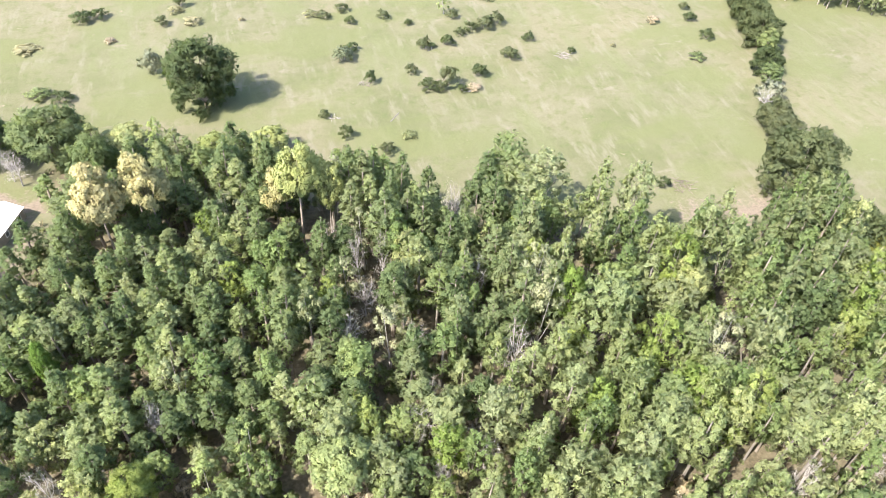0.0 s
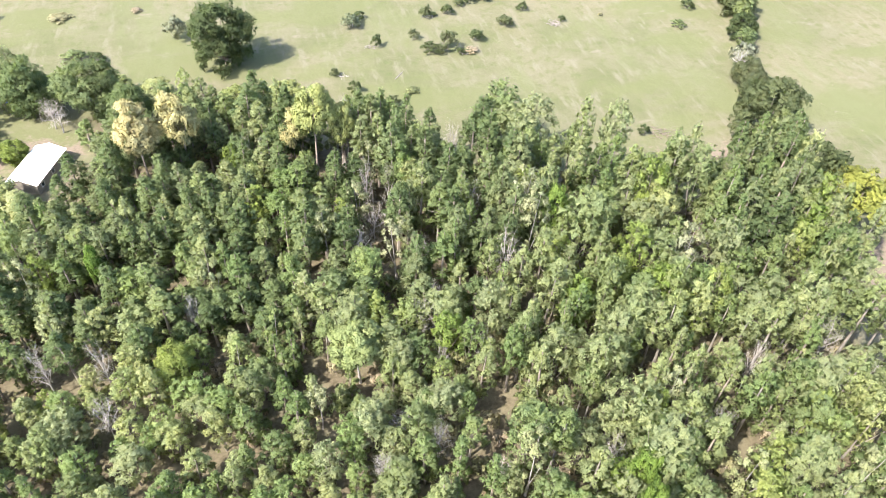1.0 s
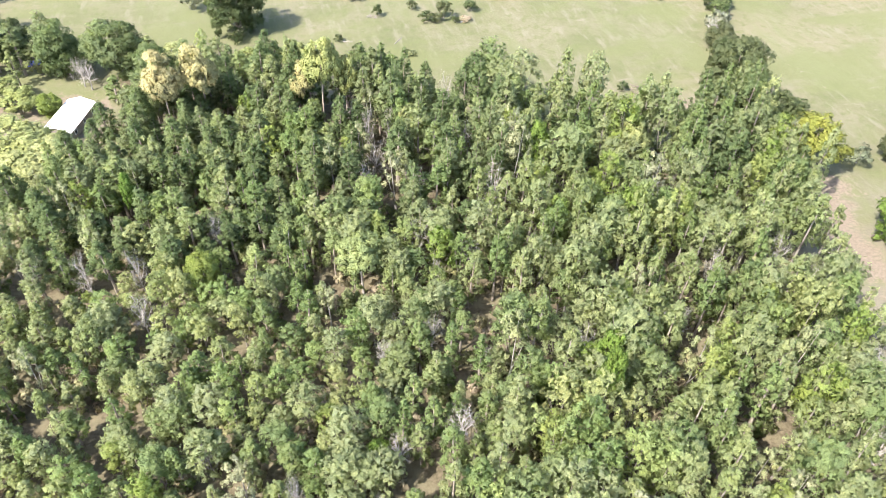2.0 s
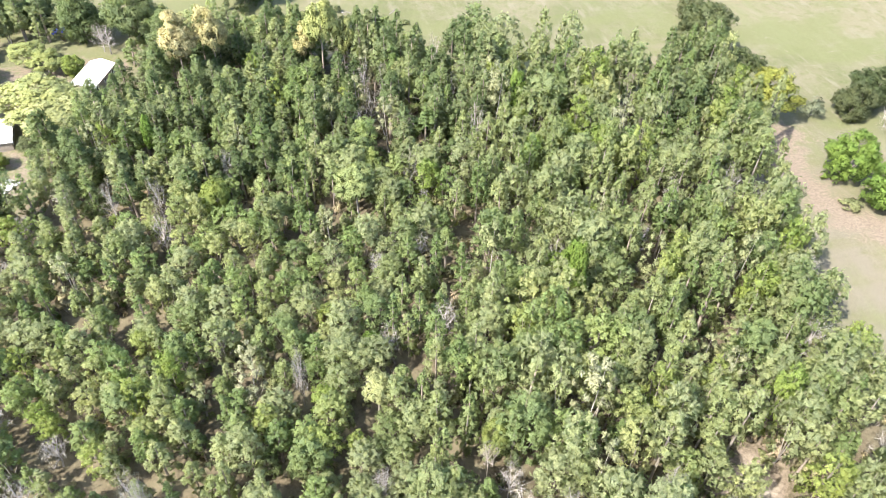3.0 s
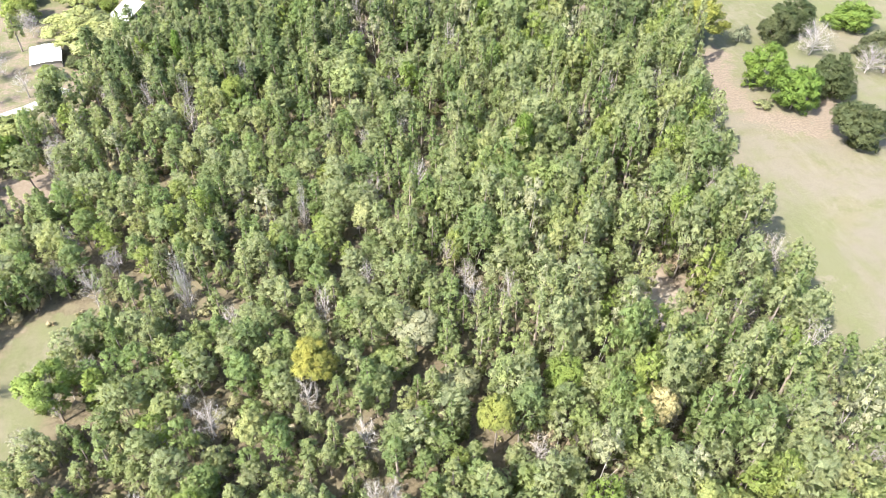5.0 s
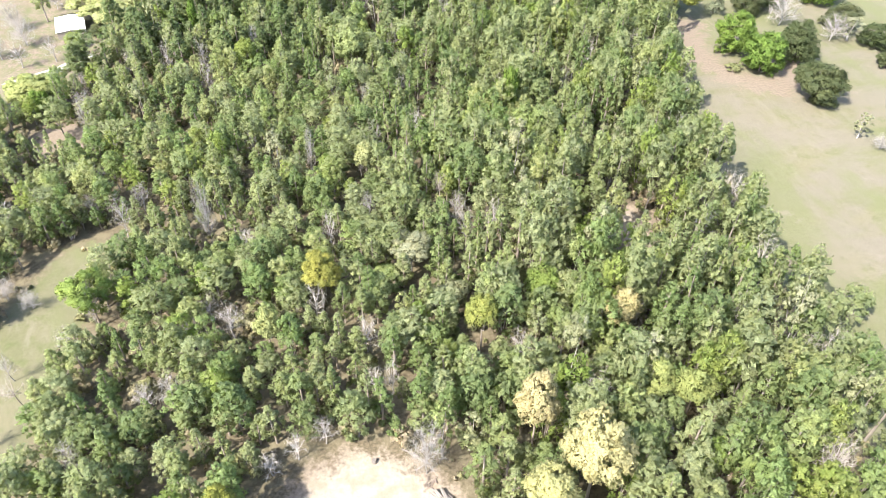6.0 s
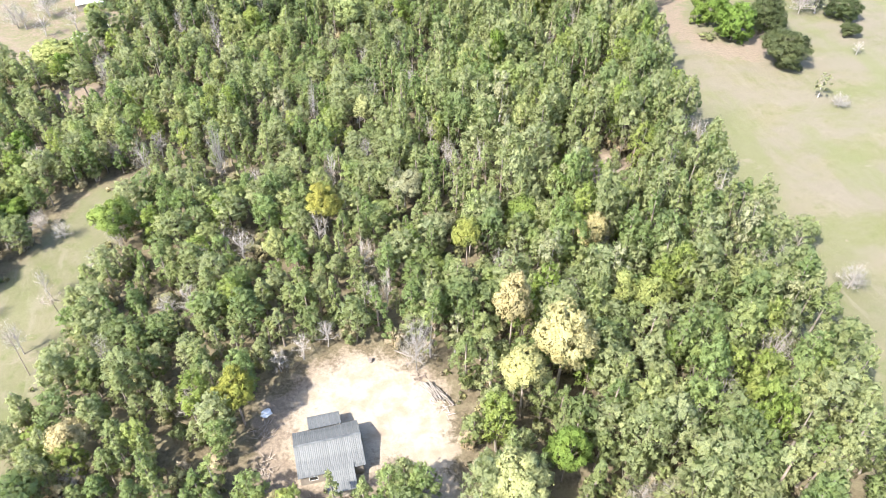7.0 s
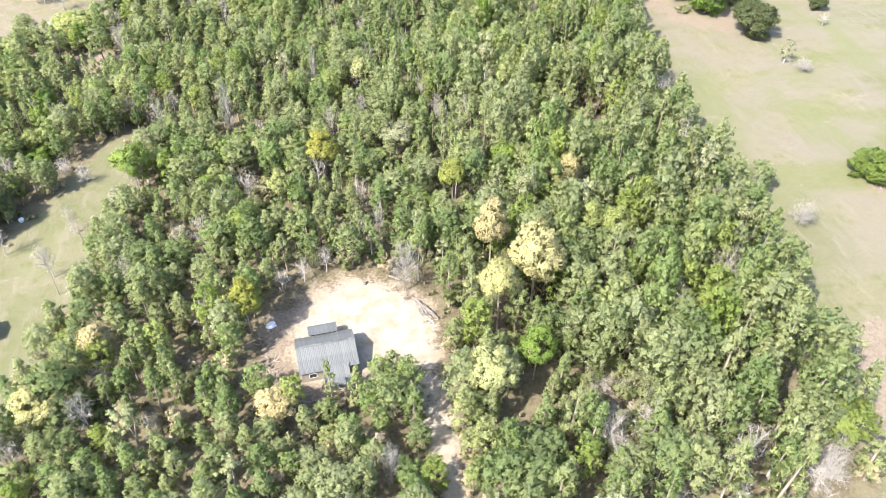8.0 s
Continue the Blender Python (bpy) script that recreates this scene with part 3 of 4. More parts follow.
def plant(kind, x, y, tall, wide_=None, turn=None, group="", form_no=None):
    """One tree or bush as a thing of its own: tall in metres, wide_ its crown's width over the usual one."""
    shape, name, leaves, bark, label, category = KINDS[kind]
    forms = FORMS[shape]
    i = form_no if form_no is not None else random.randrange(len(forms))
    base = {"blossom_high": 18, "great_high": 18, "pine": 16, "tall_pine": 18, "young_pine": 13, "oak": 15, "gum": 13, "bare": 9.5, "snag": 9.5, "blossom": 13, "great": 13, "bare_great": 11, "thicket": 2.6, "shrub": 2.6, "sparse": 11}[shape]
    s = tall / base
    w = s ** 0.4 * random.uniform(0.8, 1.12) if wide_ is None else wide_
    m = pose(x, y, float(height(x, y)), random.uniform(-2, 2), random.uniform(-2, 2), random.uniform(0, 360) if turn is None else turn)
    m = m @ Matrix.Diagonal((w, w, s, 1))
    if (kind, i) not in FIRST:
        ob = empty(name, label, category, group)
        if forms[i][0]:
            linked("stem" if shape in ("shrub", "thicket") else "trunk", forms[i][0], forms[i][1], [bark], ob)
        for lv, lf in forms[i][4]:
            linked("limb", lv, lf, [bark], ob)
        if len(forms[i][2][0]):
            crown = new("crown", foliage_mesh("crown", forms[i][2], forms[i][3], leaves))
            crown.parent = ob
        ob.matrix_basis = m
        FIRST[(kind, i)] = ob
        return ob
    ob = FIRST[(kind, i)]
    keep = ob.matrix_basis.copy()
    ob.matrix_basis = Matrix()
    got = copy_thing(ob, m)
    ob.matrix_basis = keep
    return got


SINGLES = []   # (x, y, clear radius) of the trees that stand out


def single(kind, x, y, tall, across, group=""):
    if kind + "_high" in KINDS and tall > 10.5 and inside(FOREST, x, y):
        kind += "_high"
    usual = {"blossom_high": 8.2, "great_high": 10.0, "blossom": 7.8, "great": 10.6, "bare": 6.4, "snag": 4.0, "bare_great": 11.0, "shrub": 3.6, "pine": 5.6, "tall_pine": 5.4, "oak": 6.6, "gum": 5.0, "sparse": 5.4, "young_pine": 4.2}[KINDS[kind][0]]
    SINGLES.append((x, y, across))
    return plant(kind, x, y, tall, across / usual, group=group)


# ---- trees that stand out ----
for kind, x, y, tall, across in [       # along the northern edge
        ("lemon", -33, 153, 7, 8.5),
        ("lemon", -13, 144, 8, 8), ("lemon", -0.2, 144, 8.5, 8), ("lemon", -50, 156, 8, 6),
        ("gum", 57, 76, 19, 8), ("oak", 49.3, 116.4, 18.5, 9.5), ("oak", 55, 110.3, 18, 9), ("great_oak", 118, 106, 18, 16)]:
    single(kind, x, y, tall, across)
for kind, x, y, tall, across in [       # in the middle of the wood
        ("great_oak", 115.2, 82.5, 16, 13), ("dark_pine", 44.5, 113.5, 18, 8), ("great_oak", -14.5, 167.5, 21, 15.5), ("sage_shrub", -27.4, 186, 7.5, 7),
        ("cream", -35.5, -102, 8, 6.5), ("cream", -66, -82.7, 12, 5.5),
        ("cream", -74.3, -96, 12, 6.5), ("lemon", 2.3, -108.7, 15, 8), ("lime", 12, -105.5, 15, 6.5)]:
    single(kind, x, y, tall, across)
for kind, x, y, tall, across in [       # round the sandy clearing
        ("bare", -22, -67, 8, 5.5), ("bare", -27, -69, 7, 5), ("bare", -31.5, -71, 7, 5), ("gum", -17, -103.5, 13, 5), ("pine", -14.2, -102, 13.5, 5), ("gum", -11.8, -104, 12.5, 5),
        ("oak", -15.5, -107.5, 12, 6), ("gum", -19.5, -106.5, 10, 4.6), ("young_pine", -12.5, -110, 12, 4.2), ("young_pine", -25.6, -101.6, 13, 3.2), ("bare", -18, -118, 8, 4.5),
        ("spring", 58.8, -131.7, 12, 9), ("white", 51, -138, 9, 10), ("white", 24.7, -136, 8, 6), ("white", 89, -78, 7, 8), ("spring", 118, -66, 8, 11), ("white", 134, -14, 4.5, 7),
        ("bare", 160, 12, 5, 5), ("white", -68.8, 39.2, 11, 5.0), ("bare", -57.6, -3.7, 12, 5.5), ("white", -62.4, -28.8, 13, 6.0)]:
    single(kind, x, y, tall, across)
for kind, x, y, tall, across in [       # pale and bare ones
        ("white", 39.3, -58.1, 13, 5.0), ("bare", 2.1, 12.8, 11, 5.5),
        ("bare", 76.6, -27.5, 13, 6.5), ("white", -4.4, -14.5, 11, 5.0), ("bare", 36.4, -133.4, 12, 5.5), ("white", 51.6, -137.3, 13, 6.0), ("bare", -68.1, -97.6, 11, 6.5), ("white", -18.5, -120.1, 12, 5.0),
        ("snag", -77.3, -60.6, 14, 4.2), ("snag", -72.5, -48.0, 9, 5), ("young_pine", -48.0, 136.0, 9.0, 5.5),
        ("young_pine", -40.0, 142.0, 9.0, 5.5), ("young_pine", -69.0, 155.0, 9.0, 5.5), ("lemon", -84.6, 59.2, 9, 11), ("white", -70.5, 50.8, 7, 9)]:
    single(kind, x, y, tall, across)
for kind, x, y, tall, across in [       # towards the yard
        ("white", -100.8, 89.7, 9, 10), ("bare", -91.3, 81.4, 8, 7), ("bare", -82.2, 83.5, 8, 7), ("pine", -91.9, 44.2, 12, 7), ("oak", -98.0, 55.4, 11, 8), ("oak", -75.1, 40.3, 12, 7),
        ("lime", -86.6, -11.1, 5, 6.5), ("white", -80.4, -17.3, 5, 6), ("white", -75.1, -21.6, 5, 5.5), ("lemon", -88.9, -3.7, 6, 6), ("dark_pine", -66, 158, 17, 9), ("bare", -55, 144, 9, 7),
        ("broad_pine", -47, 149.5, 17, 14), ("broad_pine", -61.5, 153.5, 17, 12.5), ("pine", -38, 146, 14, 6), ("broad_pine", -37.5, 139, 16, 9), ("bare", -57, 146, 9, 6), ("lemon", -86, 62, 9, 9),
        ("lime", -82, 52, 9, 6), ("bare", -66, 62, 8, 6), ("bare", -72, 60, 8, 6), ("lime", -88, 12, 9, 6)]:
    single(kind, x, y, tall, across)
for kind, x, y, tall, across in [       # beside the eastern field
        ("sage_shrub", 133, 70, 5, 7), ("lime", 123.5, 43.5, 14.5, 11), ("lime", 125.5, 30.5, 14, 11.5), ("great_oak", 140, 33.5, 14.5, 12), ("great_oak", 132, 12, 12, 13),
        ("great_oak", 144, 68, 11, 10), ("great_oak", 153, 72, 12, 12), ("white", 150, 57, 11, 15), ("lime", 175, 71, 10, 14), ("white", 160, 43, 9, 12), ("great_oak", 170, 52, 9, 11), ("sparse", 166, 42, 8, 9), ("great_oak", 172, 36, 8, 10)]:
    single(kind, x, y, tall, across)
for kind, x, y, tall, across in [       # round the western yard
        ("lemon", -71, 113, 11, 16), ("lemon", -65, 104, 9, 12), ("lemon", -59.5, 108, 9, 10), ("lemon", -76, 141, 8, 8.5), ("lemon", -71, 136, 7, 8), ("spring", -64, 133, 6.5, 6), ("spring", -90, 132, 9, 10),
        ("lime", -93, 145, 10, 10), ("white", -86, 121, 9, 9), ("white", -92, 96, 9, 11), ("bare", -98, 88, 8, 7), ("spring", -77.5, 92, 5, 5), ("great_oak", -70.5, 98, 4, 6), ("pine", -88, 112, 13, 6), ("white", -97, 108, 9, 10),
        ("dark_pine", -73, 155, 16, 9), ("dark_pine", -80, 158, 16, 9), ("dark_pine", -87, 154, 15, 9), ("great_oak", -78, 166, 12, 12), ("great_oak", -90, 166, 12, 12)]:
    single(kind, x, y, tall, across)
for kind, x, y, tall, across in [       # seen best across the north of the wood
        ("cream", -32.5, 113, 25.5, 7.6), ("cream", -23.8, 116.5, 25, 7.6), ("lemon", 3.8, 111.5, 26.5, 8), ("lemon", 9.6, 111.8, 21, 5), ("cream", -0.8, 113.5, 19.5, 5), ("lime", 46.7, 75.7, 21.4, 5.5), ("lemon", 70.3, 74.1, 18.6, 6),
        ("bare", 13, 96.9, 16.8, 5), ("bare", 17.5, 96.2, 15.5, 4.5), ("white", 34.5, 106.8, 15.6, 7), ("lime", 5.2, 89.9, 10.2, 4), ("pale_bud", 3.5, 53.9, 16.1, 7.5), ("white", -23.7, 69.3, 12.8, 5), ("bare", -37.5, 51.1, 12.8, 5.5),
        ("bare", -48, 62.5, 14.2, 5), ("bare", -38, 60.3, 15.4, 5), ("lime", 41, 21, 17.9, 4.5), ("white", 3.9, 33.1, 10.4, 5), ("white", 25.3, 58.5, 6.7, 5), ("white", 18.4, 52.3, 8.6, 4.5), ("bare", 22.5, 30.6, 5.1, 5)]:
    single(kind, x, y, tall, across)
for kind, x, y, tall, across in [       # in its middle
        ("lemon", 25.3, 17.1, 6.9, 4), ("spring", -26.3, 58, 14.5, 6), ("lime", -39.9, 82.2, 16.2, 3), ("lime", 37.4, 13.9, 21.9, 4), ("bare", 69.6, 36, 16.4, 5), ("lemon", -2.3, 1.3, 12.9, 4.5), ("white", -14.5, 7.8, 15.5, 3.5),
        ("bare", -14, -20.5, 13.4, 5), ("bare", 15, -18.1, 10.8, 6), ("spring", 14.5, -11.4, 12.6, 4.5), ("snag", 11.6, -16.5, 16.2, 4), ("white", 38.4, -25.5, 13.2, 5), ("white", -39.3, -10.9, 19.1, 6), ("lime", -0.8, 14.8, 8.2, 4),
        ("white", -65, 4.3, 7.4, 6), ("bare", -54.3, 5.3, 8.1, 6), ("golden", -18, -35.4, 14.0, 6.5), ("lime", 24.3, -47.9, 13.9, 6.5), ("golden", 10.1, -53.8, 16.3, 5.5), ("pale_bud", -4.6, -34, 7.6, 6), ("pale_bud", 7.2, -41.1, 7.9, 6)]:
    single(kind, x, y, tall, across)
for kind, x, y, tall, across in [       # towards the cabin
        ("cream", 35.3, -58.6, 16.0, 6.5), ("pale_bud", 1.7, -30.2, 11.2, 7), ("bare", -19.7, -39.5, 11.6, 6), ("lemon", -29.1, -46.1, 13.1, 4), ("cream", 11.7, -78.1, 21.8, 6), ("cream", 17.5, -88.5, 22.0, 9), ("cream", 9.2, -91.9, 19.7, 7),
        ("lemon", 34, -74.5, 15.5, 7.5), ("lemon", 40.5, -78.6, 16.1, 6), ("white", -6.4, -76.9, 14.8, 8.5), ("bare", -9, -61, 13.2, 4), ("golden", -38.9, -81.4, 14.4, 5.5), ("lime", -61.7, -29.7, 14.5, 8), ("golden", 118.3, 71.9, 17.5, 13)]:
    single(kind, x, y, tall, across)

# ---- pale scrub in a gap of the south-eastern wood ----
for i in range(120):
    x, y = random.uniform(13, 31), random.uniform(-124, -104)
    if inside(SCRUB, x, y):
        kind = ("bare", "thicket", "sparse", "thicket", "white")[i % 5]
        tall = random.uniform(2.0, 4.2) if kind == "thicket" else random.uniform(3.5, 7.0)
        plant(kind, x, y, tall, {"bare": 0.6, "thicket": 1.25, "sparse": 0.75, "white": 0.36}[kind], group="pale scrub")

# ---- the woodland ----
spots = []
step = 4.45
for iy in range(int(330 / step)):
    for ix in range(int(240 / step)):
        x, y = -122 + (ix + 0.5 * (iy % 2) + random.uniform(-0.42, 0.42)) * step, -164 + (iy + random.uniform(-0.42, 0.42)) * step
        spots.append((x, y))
SX, SY = np.array(spots).T
depth = edge_distance(FOREST, SX, SY)
clear = np.maximum.reduce([edge_distance(CLEARING, SX, SY), edge_distance(SANDY, SX, SY) - 0.4, edge_distance(SCRUB, SX, SY) - 1.2, edge_distance(GLADE, SX, SY)])
lane = line_distance(DRIVE, SX, SY)
woods = []
for x, y, d, c, w in zip(SX, SY, depth, clear, lane):
    if d < 1.2 or c > -1.2 or w < 2.6 or any(math.hypot(x - a, y - b) < 0.34 * r + 0.7 for a, b, r in SINGLES):
        continue
    n1 = noise.noise((x * 0.03, y * 0.03, 0.0)) + 0.5 * noise.noise((x * 0.09, y * 0.09, 5.0))
    right = min(1, max(0, (x + 12) / 45))
    n2 = noise.noise((x * 0.045, y * 0.045, 9.0)) + random.uniform(-0.35, 0.35)
    low = math.exp(-((x - 12) / 24) ** 2 - ((y - 45) / 34) ** 2)      # thin young growth
    gap = noise.noise((x * 0.11, y * 0.11, 20.0))
    if gap > 0.52 - 0.12 * low or random.random() < 0.02 + 0.06 * low:
        if random.random() < 0.95:
            woods.append(("thicket", x, y, random.uniform(2.5, 5.0)))
        continue
    if d < 4.5 or (c > -6.5 and random.random() < 0.8):
        woods.append(("thicket", x + random.uniform(-1, 1), y + random.uniform(-1, 1), random.uniform(3.0, 5.5)))
    if random.random() < 0.28 + 0.4 * low:
        woods.append(("thicket", x + random.uniform(-2.4, 2.4), y + random.uniform(-2.4, 2.4), random.uniform(2.5, 6.0)))
    tall = (12.0 + 7.6 * right - 3.0 * low + 1.6 * n1) * random.uniform(0.7, 1.16)
    tall += 5.4 * (1 - 0.55 * right) * min(1, max(0, (y - 45) / 40))
    if any(abs(x - a) < 0.55 * r and 0 < b - y < 0.5 * r + 8 for a, b, r in SINGLES):
        tall *= 0.76
    if x < -40 and y > 98:      # lower beside the yard
        tall *= 0.62
    pick = random.random()
    if pick < 0.028 + 0.04 * low + 0.02 * right:
        kind, tall = "bare", tall * 0.8
    elif pick < 0.065 + 0.06 * low + 0.03 * right:
        kind = "sparse"
    elif n2 > 0.28 + 0.14 * right:
        kind = "gum"
    elif n2 > 0.05 - 0.2 * right and not (y > 70 and x < 40):
        kind = "oak"
    elif n2 > -0.3:
        kind = "pine"
    else:
        kind = "young_pine"
    if kind in ("gum", "oak") and random.random() < 0.12:
        kind = "fresh_gum"
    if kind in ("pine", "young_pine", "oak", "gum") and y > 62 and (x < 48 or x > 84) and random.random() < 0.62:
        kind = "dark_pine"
    if kind in ("pine", "young_pine", "oak") and random.random() < 0.55 * min(1, max(0, (x - 14) / 30)):
        kind, tall = "tall_pine", tall * 1.06
        if random.random() < 0.12:
            woods.append(("thicket", x + random.uniform(-2, 2), y + random.uniform(-2, 2), random.uniform(2.0, 4.5)))
            continue
    woods.append((kind, x, y, tall))
# another wood beyond the pasture, and the trees along the meadow
for x, y in ((a, b) for a in range(168, 262, 5) for b in range(166, 236, 5)):
    x, y = x + random.uniform(-2, 2), y + random.uniform(-2, 2)
    if y > 193 - (x - 172) * 0.42:
        woods.append((random.choice(("pine", "oak", "oak")), x, y, random.uniform(9, 13)))
for i in range(60):
    x, y = random.uniform(-122, -72), random.uniform(146, 205)
    if x < -86 + (y - 146) * 0.0 or y < 158 and x < -70:
        woods.append((random.choice(("pine", "pine", "oak")), x, y, random.uniform(11, 15)))
woods.sort(key=lambda s: abs(s[1] - (-12 + 0.13 * (s[2] - 20))) + max(0, s[2] - 150) + max(0, -140 - s[2]))
count, rest = {}, {}
for kind, x, y, tall in woods:
    count[kind] = count.get(kind, 0) + 1
    if count[kind] <= 270:
        broad = None
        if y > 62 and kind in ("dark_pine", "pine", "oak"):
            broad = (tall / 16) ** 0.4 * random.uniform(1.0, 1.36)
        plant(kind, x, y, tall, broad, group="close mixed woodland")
    else:
        rest.setdefault(kind, []).append((x, y, tall))
for kind, places in rest.items():
    shape, name, leaves, bark, label, category = KINDS[kind]
    base = {"blossom_high": 18, "great_high": 18, "pine": 16, "tall_pine": 18, "young_pine": 13, "oak": 15, "gum": 13, "bare": 9.5, "sparse": 11, "shrub": 2.6, "thicket": 2.6}[shape]
    corners, hearts, heart_faces, tints, heart_tints, verts, faces, ways, heart_ways = [], [], [], [], [], [], [], [], []
    for x, y, tall in places:
        sv, sf, lc, hc, _ = random.choice(FORMS[shape])
        s = tall / base
        t = random.uniform(0, 6.28)
        turn = np.array([[math.cos(t), -math.sin(t), 0], [math.sin(t), math.cos(t), 0], [0, 0, 1]]).T * (s ** 0.4 * 0.94, s ** 0.4 * 0.94, s)
        at = np.array((x, y, float(height(x, y))))
        corners.append(lc[0] @ turn + at)
        sides = lc[1]
        heart_faces.append(hc[1] + sum(map(len, hearts)))
        hearts.append(hc[0] @ turn + at)
        ways.append(lc[2] @ (turn / (s ** 0.4, s ** 0.4, s)))
        heart_ways.append(hc[2] @ (turn / (s ** 0.4, s ** 0.4, s)))
        tone = random.random()
        tints.append(np.full(len(lc[0]), tone))
        heart_tints.append(np.full(len(hc[0]), tone))
        k = len(verts)
        verts += (np.array(sv) @ turn + at).tolist()
        faces += [tuple(i + k for i in f) for f in sf]
    rest_ob = empty(name.replace("_tree", "") + "_woodland", "outer stand of many such trees: " + label, "woodland")
    tagged(rest_ob, kind="stuff")
    linked("trunks", verts, faces, [bark], rest_ob)["kind"] = "stuff"
    if corners and len(corners[0]):
        ob = new("crowns", foliage_mesh("crowns", (np.concatenate(corners), sides, np.concatenate(ways)), (np.concatenate(hearts), np.concatenate(heart_faces), np.concatenate(heart_ways)), leaves, np.concatenate(tints + heart_tints)))
        ob.parent = rest_ob
        ob["kind"] = "stuff"

# ---- underbrush on the forest floor ----
clumps = []
for x, y in rng.uniform((-120, -150), (112, 150), (2400, 2)):
    d = float(edge_distance(FOREST, x, y))
    c = max(float(edge_distance(CLEARING, x, y)), float(edge_distance(SANDY, x, y)))
    if d < -2.5 or c > -0.5 or float(line_distance(DRIVE, x, y)) < 2.5 or (d > 1 and random.random() < 0.3):
        continue
    r = random.uniform(0.45, 1.1)
    clumps += [(x + random.uniform(-r, r), y + random.uniform(-r, r), float(height(x, y)) + random.uniform(0.2, 0.7) * r * 1.5, r * random.uniform(0.5, 0.85), 0.7) for _ in range(3)]
hearts = cores(rng, clumps, 0.8, 5)
points, faces = sprays(rng, clumps, 10, 0.44, cull=False)
tone = rng.uniform(0, 1, len(clumps))
ob = new("underbrush", foliage_mesh("underbrush", (points, 3, faces), hearts, BRUSH, np.concatenate([np.repeat(tone, 30), np.repeat(tone, 15)])))
tagged(ob, "tangled green and brown underbrush covering the forest floor", "underbrush", kind="stuff")

# ---- hedgerow between the two pastures ----
for kind, x, y, tall, across in [("great_oak", 157, 193, 12, 10), ("great_oak", 153, 184, 13, 10.5), ("great_oak", 150.5, 176, 12, 10), ("great_oak", 147.5, 168.5, 12, 10), ("pine", 144, 161, 11, 8), ("great_oak", 141, 155, 9, 8),
                                 ("oak", 137.5, 148, 7.5, 7), ("sage_shrub", 134, 142, 6.5, 9), ("bare", 131, 139, 6, 7), ("great_oak", 129, 131, 9, 9.5), ("great_oak", 127, 124, 8, 8.5),
                                 ("oak", 124, 116, 9, 7)]:
    single(kind, x, y, tall, across, "hedgerow between the pastures")
# more of the trees beside the eastern field
for kind, x, y, tall, across in [("dry_shrub", 118, 33, 2, 6),
                                 ("oak", 86, -64, 9, 6), ("dry_shrub", 124, -72, 2, 6), ("great_oak", 166, 24, 5, 6),
                                 ("broad_pine", -97, -35, 16, 11), ("broad_pine", -101, -25, 15, 10), ("great_oak", -103, -46, 12, 9), ("sparse", 131.5, -8, 8, 5), ("bare", -90, -45, 9, 5), ("bare", -79, -55, 9, 5), ("bare", -76, -40, 8, 4), ("bare", -84, -24, 7, 7), ("bare", -92, -18, 8, 7)]:
    single(kind, x, y, tall, across)

# ---- bushes of the pasture ----
for kind, x, y, tall, across in [       # near the great oak
        ("sage_shrub", 23.7, 184, 4.2, 7), ("shrub", 26.5, 189, 2.6, 4.5), ("shrub", 28.8, 170.5, 4, 3.6), ("shrub", 49.5, 166, 6.5, 6), ("shrub", 44, 165, 3.2, 6), ("shrub", 47, 164, 3, 4),
        ("shrub", 52.5, 162.5, 2.2, 3), ("dry_shrub", 56, 163, 1.6, 4.5), ("shrub", 59.6, 169.5, 3.8, 5), ("shrub", 70.9, 177, 3.4, 6), ("shrub", 64, 194, 3.4, 5), ("shrub", 68.5, 195, 4, 6.5),
        ("shrub", 73, 197, 4, 6), ("shrub", 60, 192, 2.4, 4), ("sparse", 58.6, 206, 6, 5), ("shrub", 60.5, 203, 2.8, 4.5), ("shrub", 47.3, 186, 4.4, 4), ("dry_shrub", 50, 187, 1.6, 3),
        ("shrub", 54.8, 187.5, 3.2, 5), ("shrub", 40.9, 173.5, 3.4, 3.5), ("shrub", 79.7, 186, 2.6, 4), ("shrub", 134.4, 176.5, 3, 5.5), ("dry_shrub", 125.7, 166, 2, 5), ("shrub", 134.8, 188.5, 3, 4.5)]:
    single(kind, x, y, tall, across, "bushes on the pasture")
for kind, x, y, tall, across in [       # farther bushes
        ("shrub", 137, 196, 2.6, 4), ("dry_shrub", 122.4, 189, 2, 4.5), ("shrub", 27.2, 139.6, 3.2, 4.5), ("shrub", 18.3, 147.5, 3.6, 4.2), ("shrub", -48.5, 219, 3.4, 7), ("shrub", -44, 221, 3, 6),
        ("shrub", -25.9, 213, 3, 4.5), ("dry_shrub", -17, 213, 2, 6), ("shrub", -20.5, 224, 4.5, 4), ("dry_shrub", -22, 221, 1.8, 5), ("dry_shrub", -55.5, 180, 2.4, 7), ("shrub", -49.5, 177, 3, 6),
        ("shrub", 14.3, 157, 2.4, 3.2), ("shrub", 88.3, 114, 3, 3.5), ("shrub", 28.8, 205, 2.6, 4), ("shrub", 21.7, 209.5, 2.6, 4.5), ("shrub", 27.5, 213.5, 2.8, 5), ("dry_shrub", 18, 212, 1.6, 5),
        ("shrub", 39.4, 206, 3, 4.5), ("shrub", 46, 201, 2, 3), ("dry_shrub", 34, 145, 1.2, 4.5), ("dry_shrub", -3, 212, 1.2, 2), ("dry_shrub", 75, 214, 1.2, 6), ("shrub", -36, 236, 3, 6)]:
    single(kind, x, y, tall, across, "bushes on the pasture")
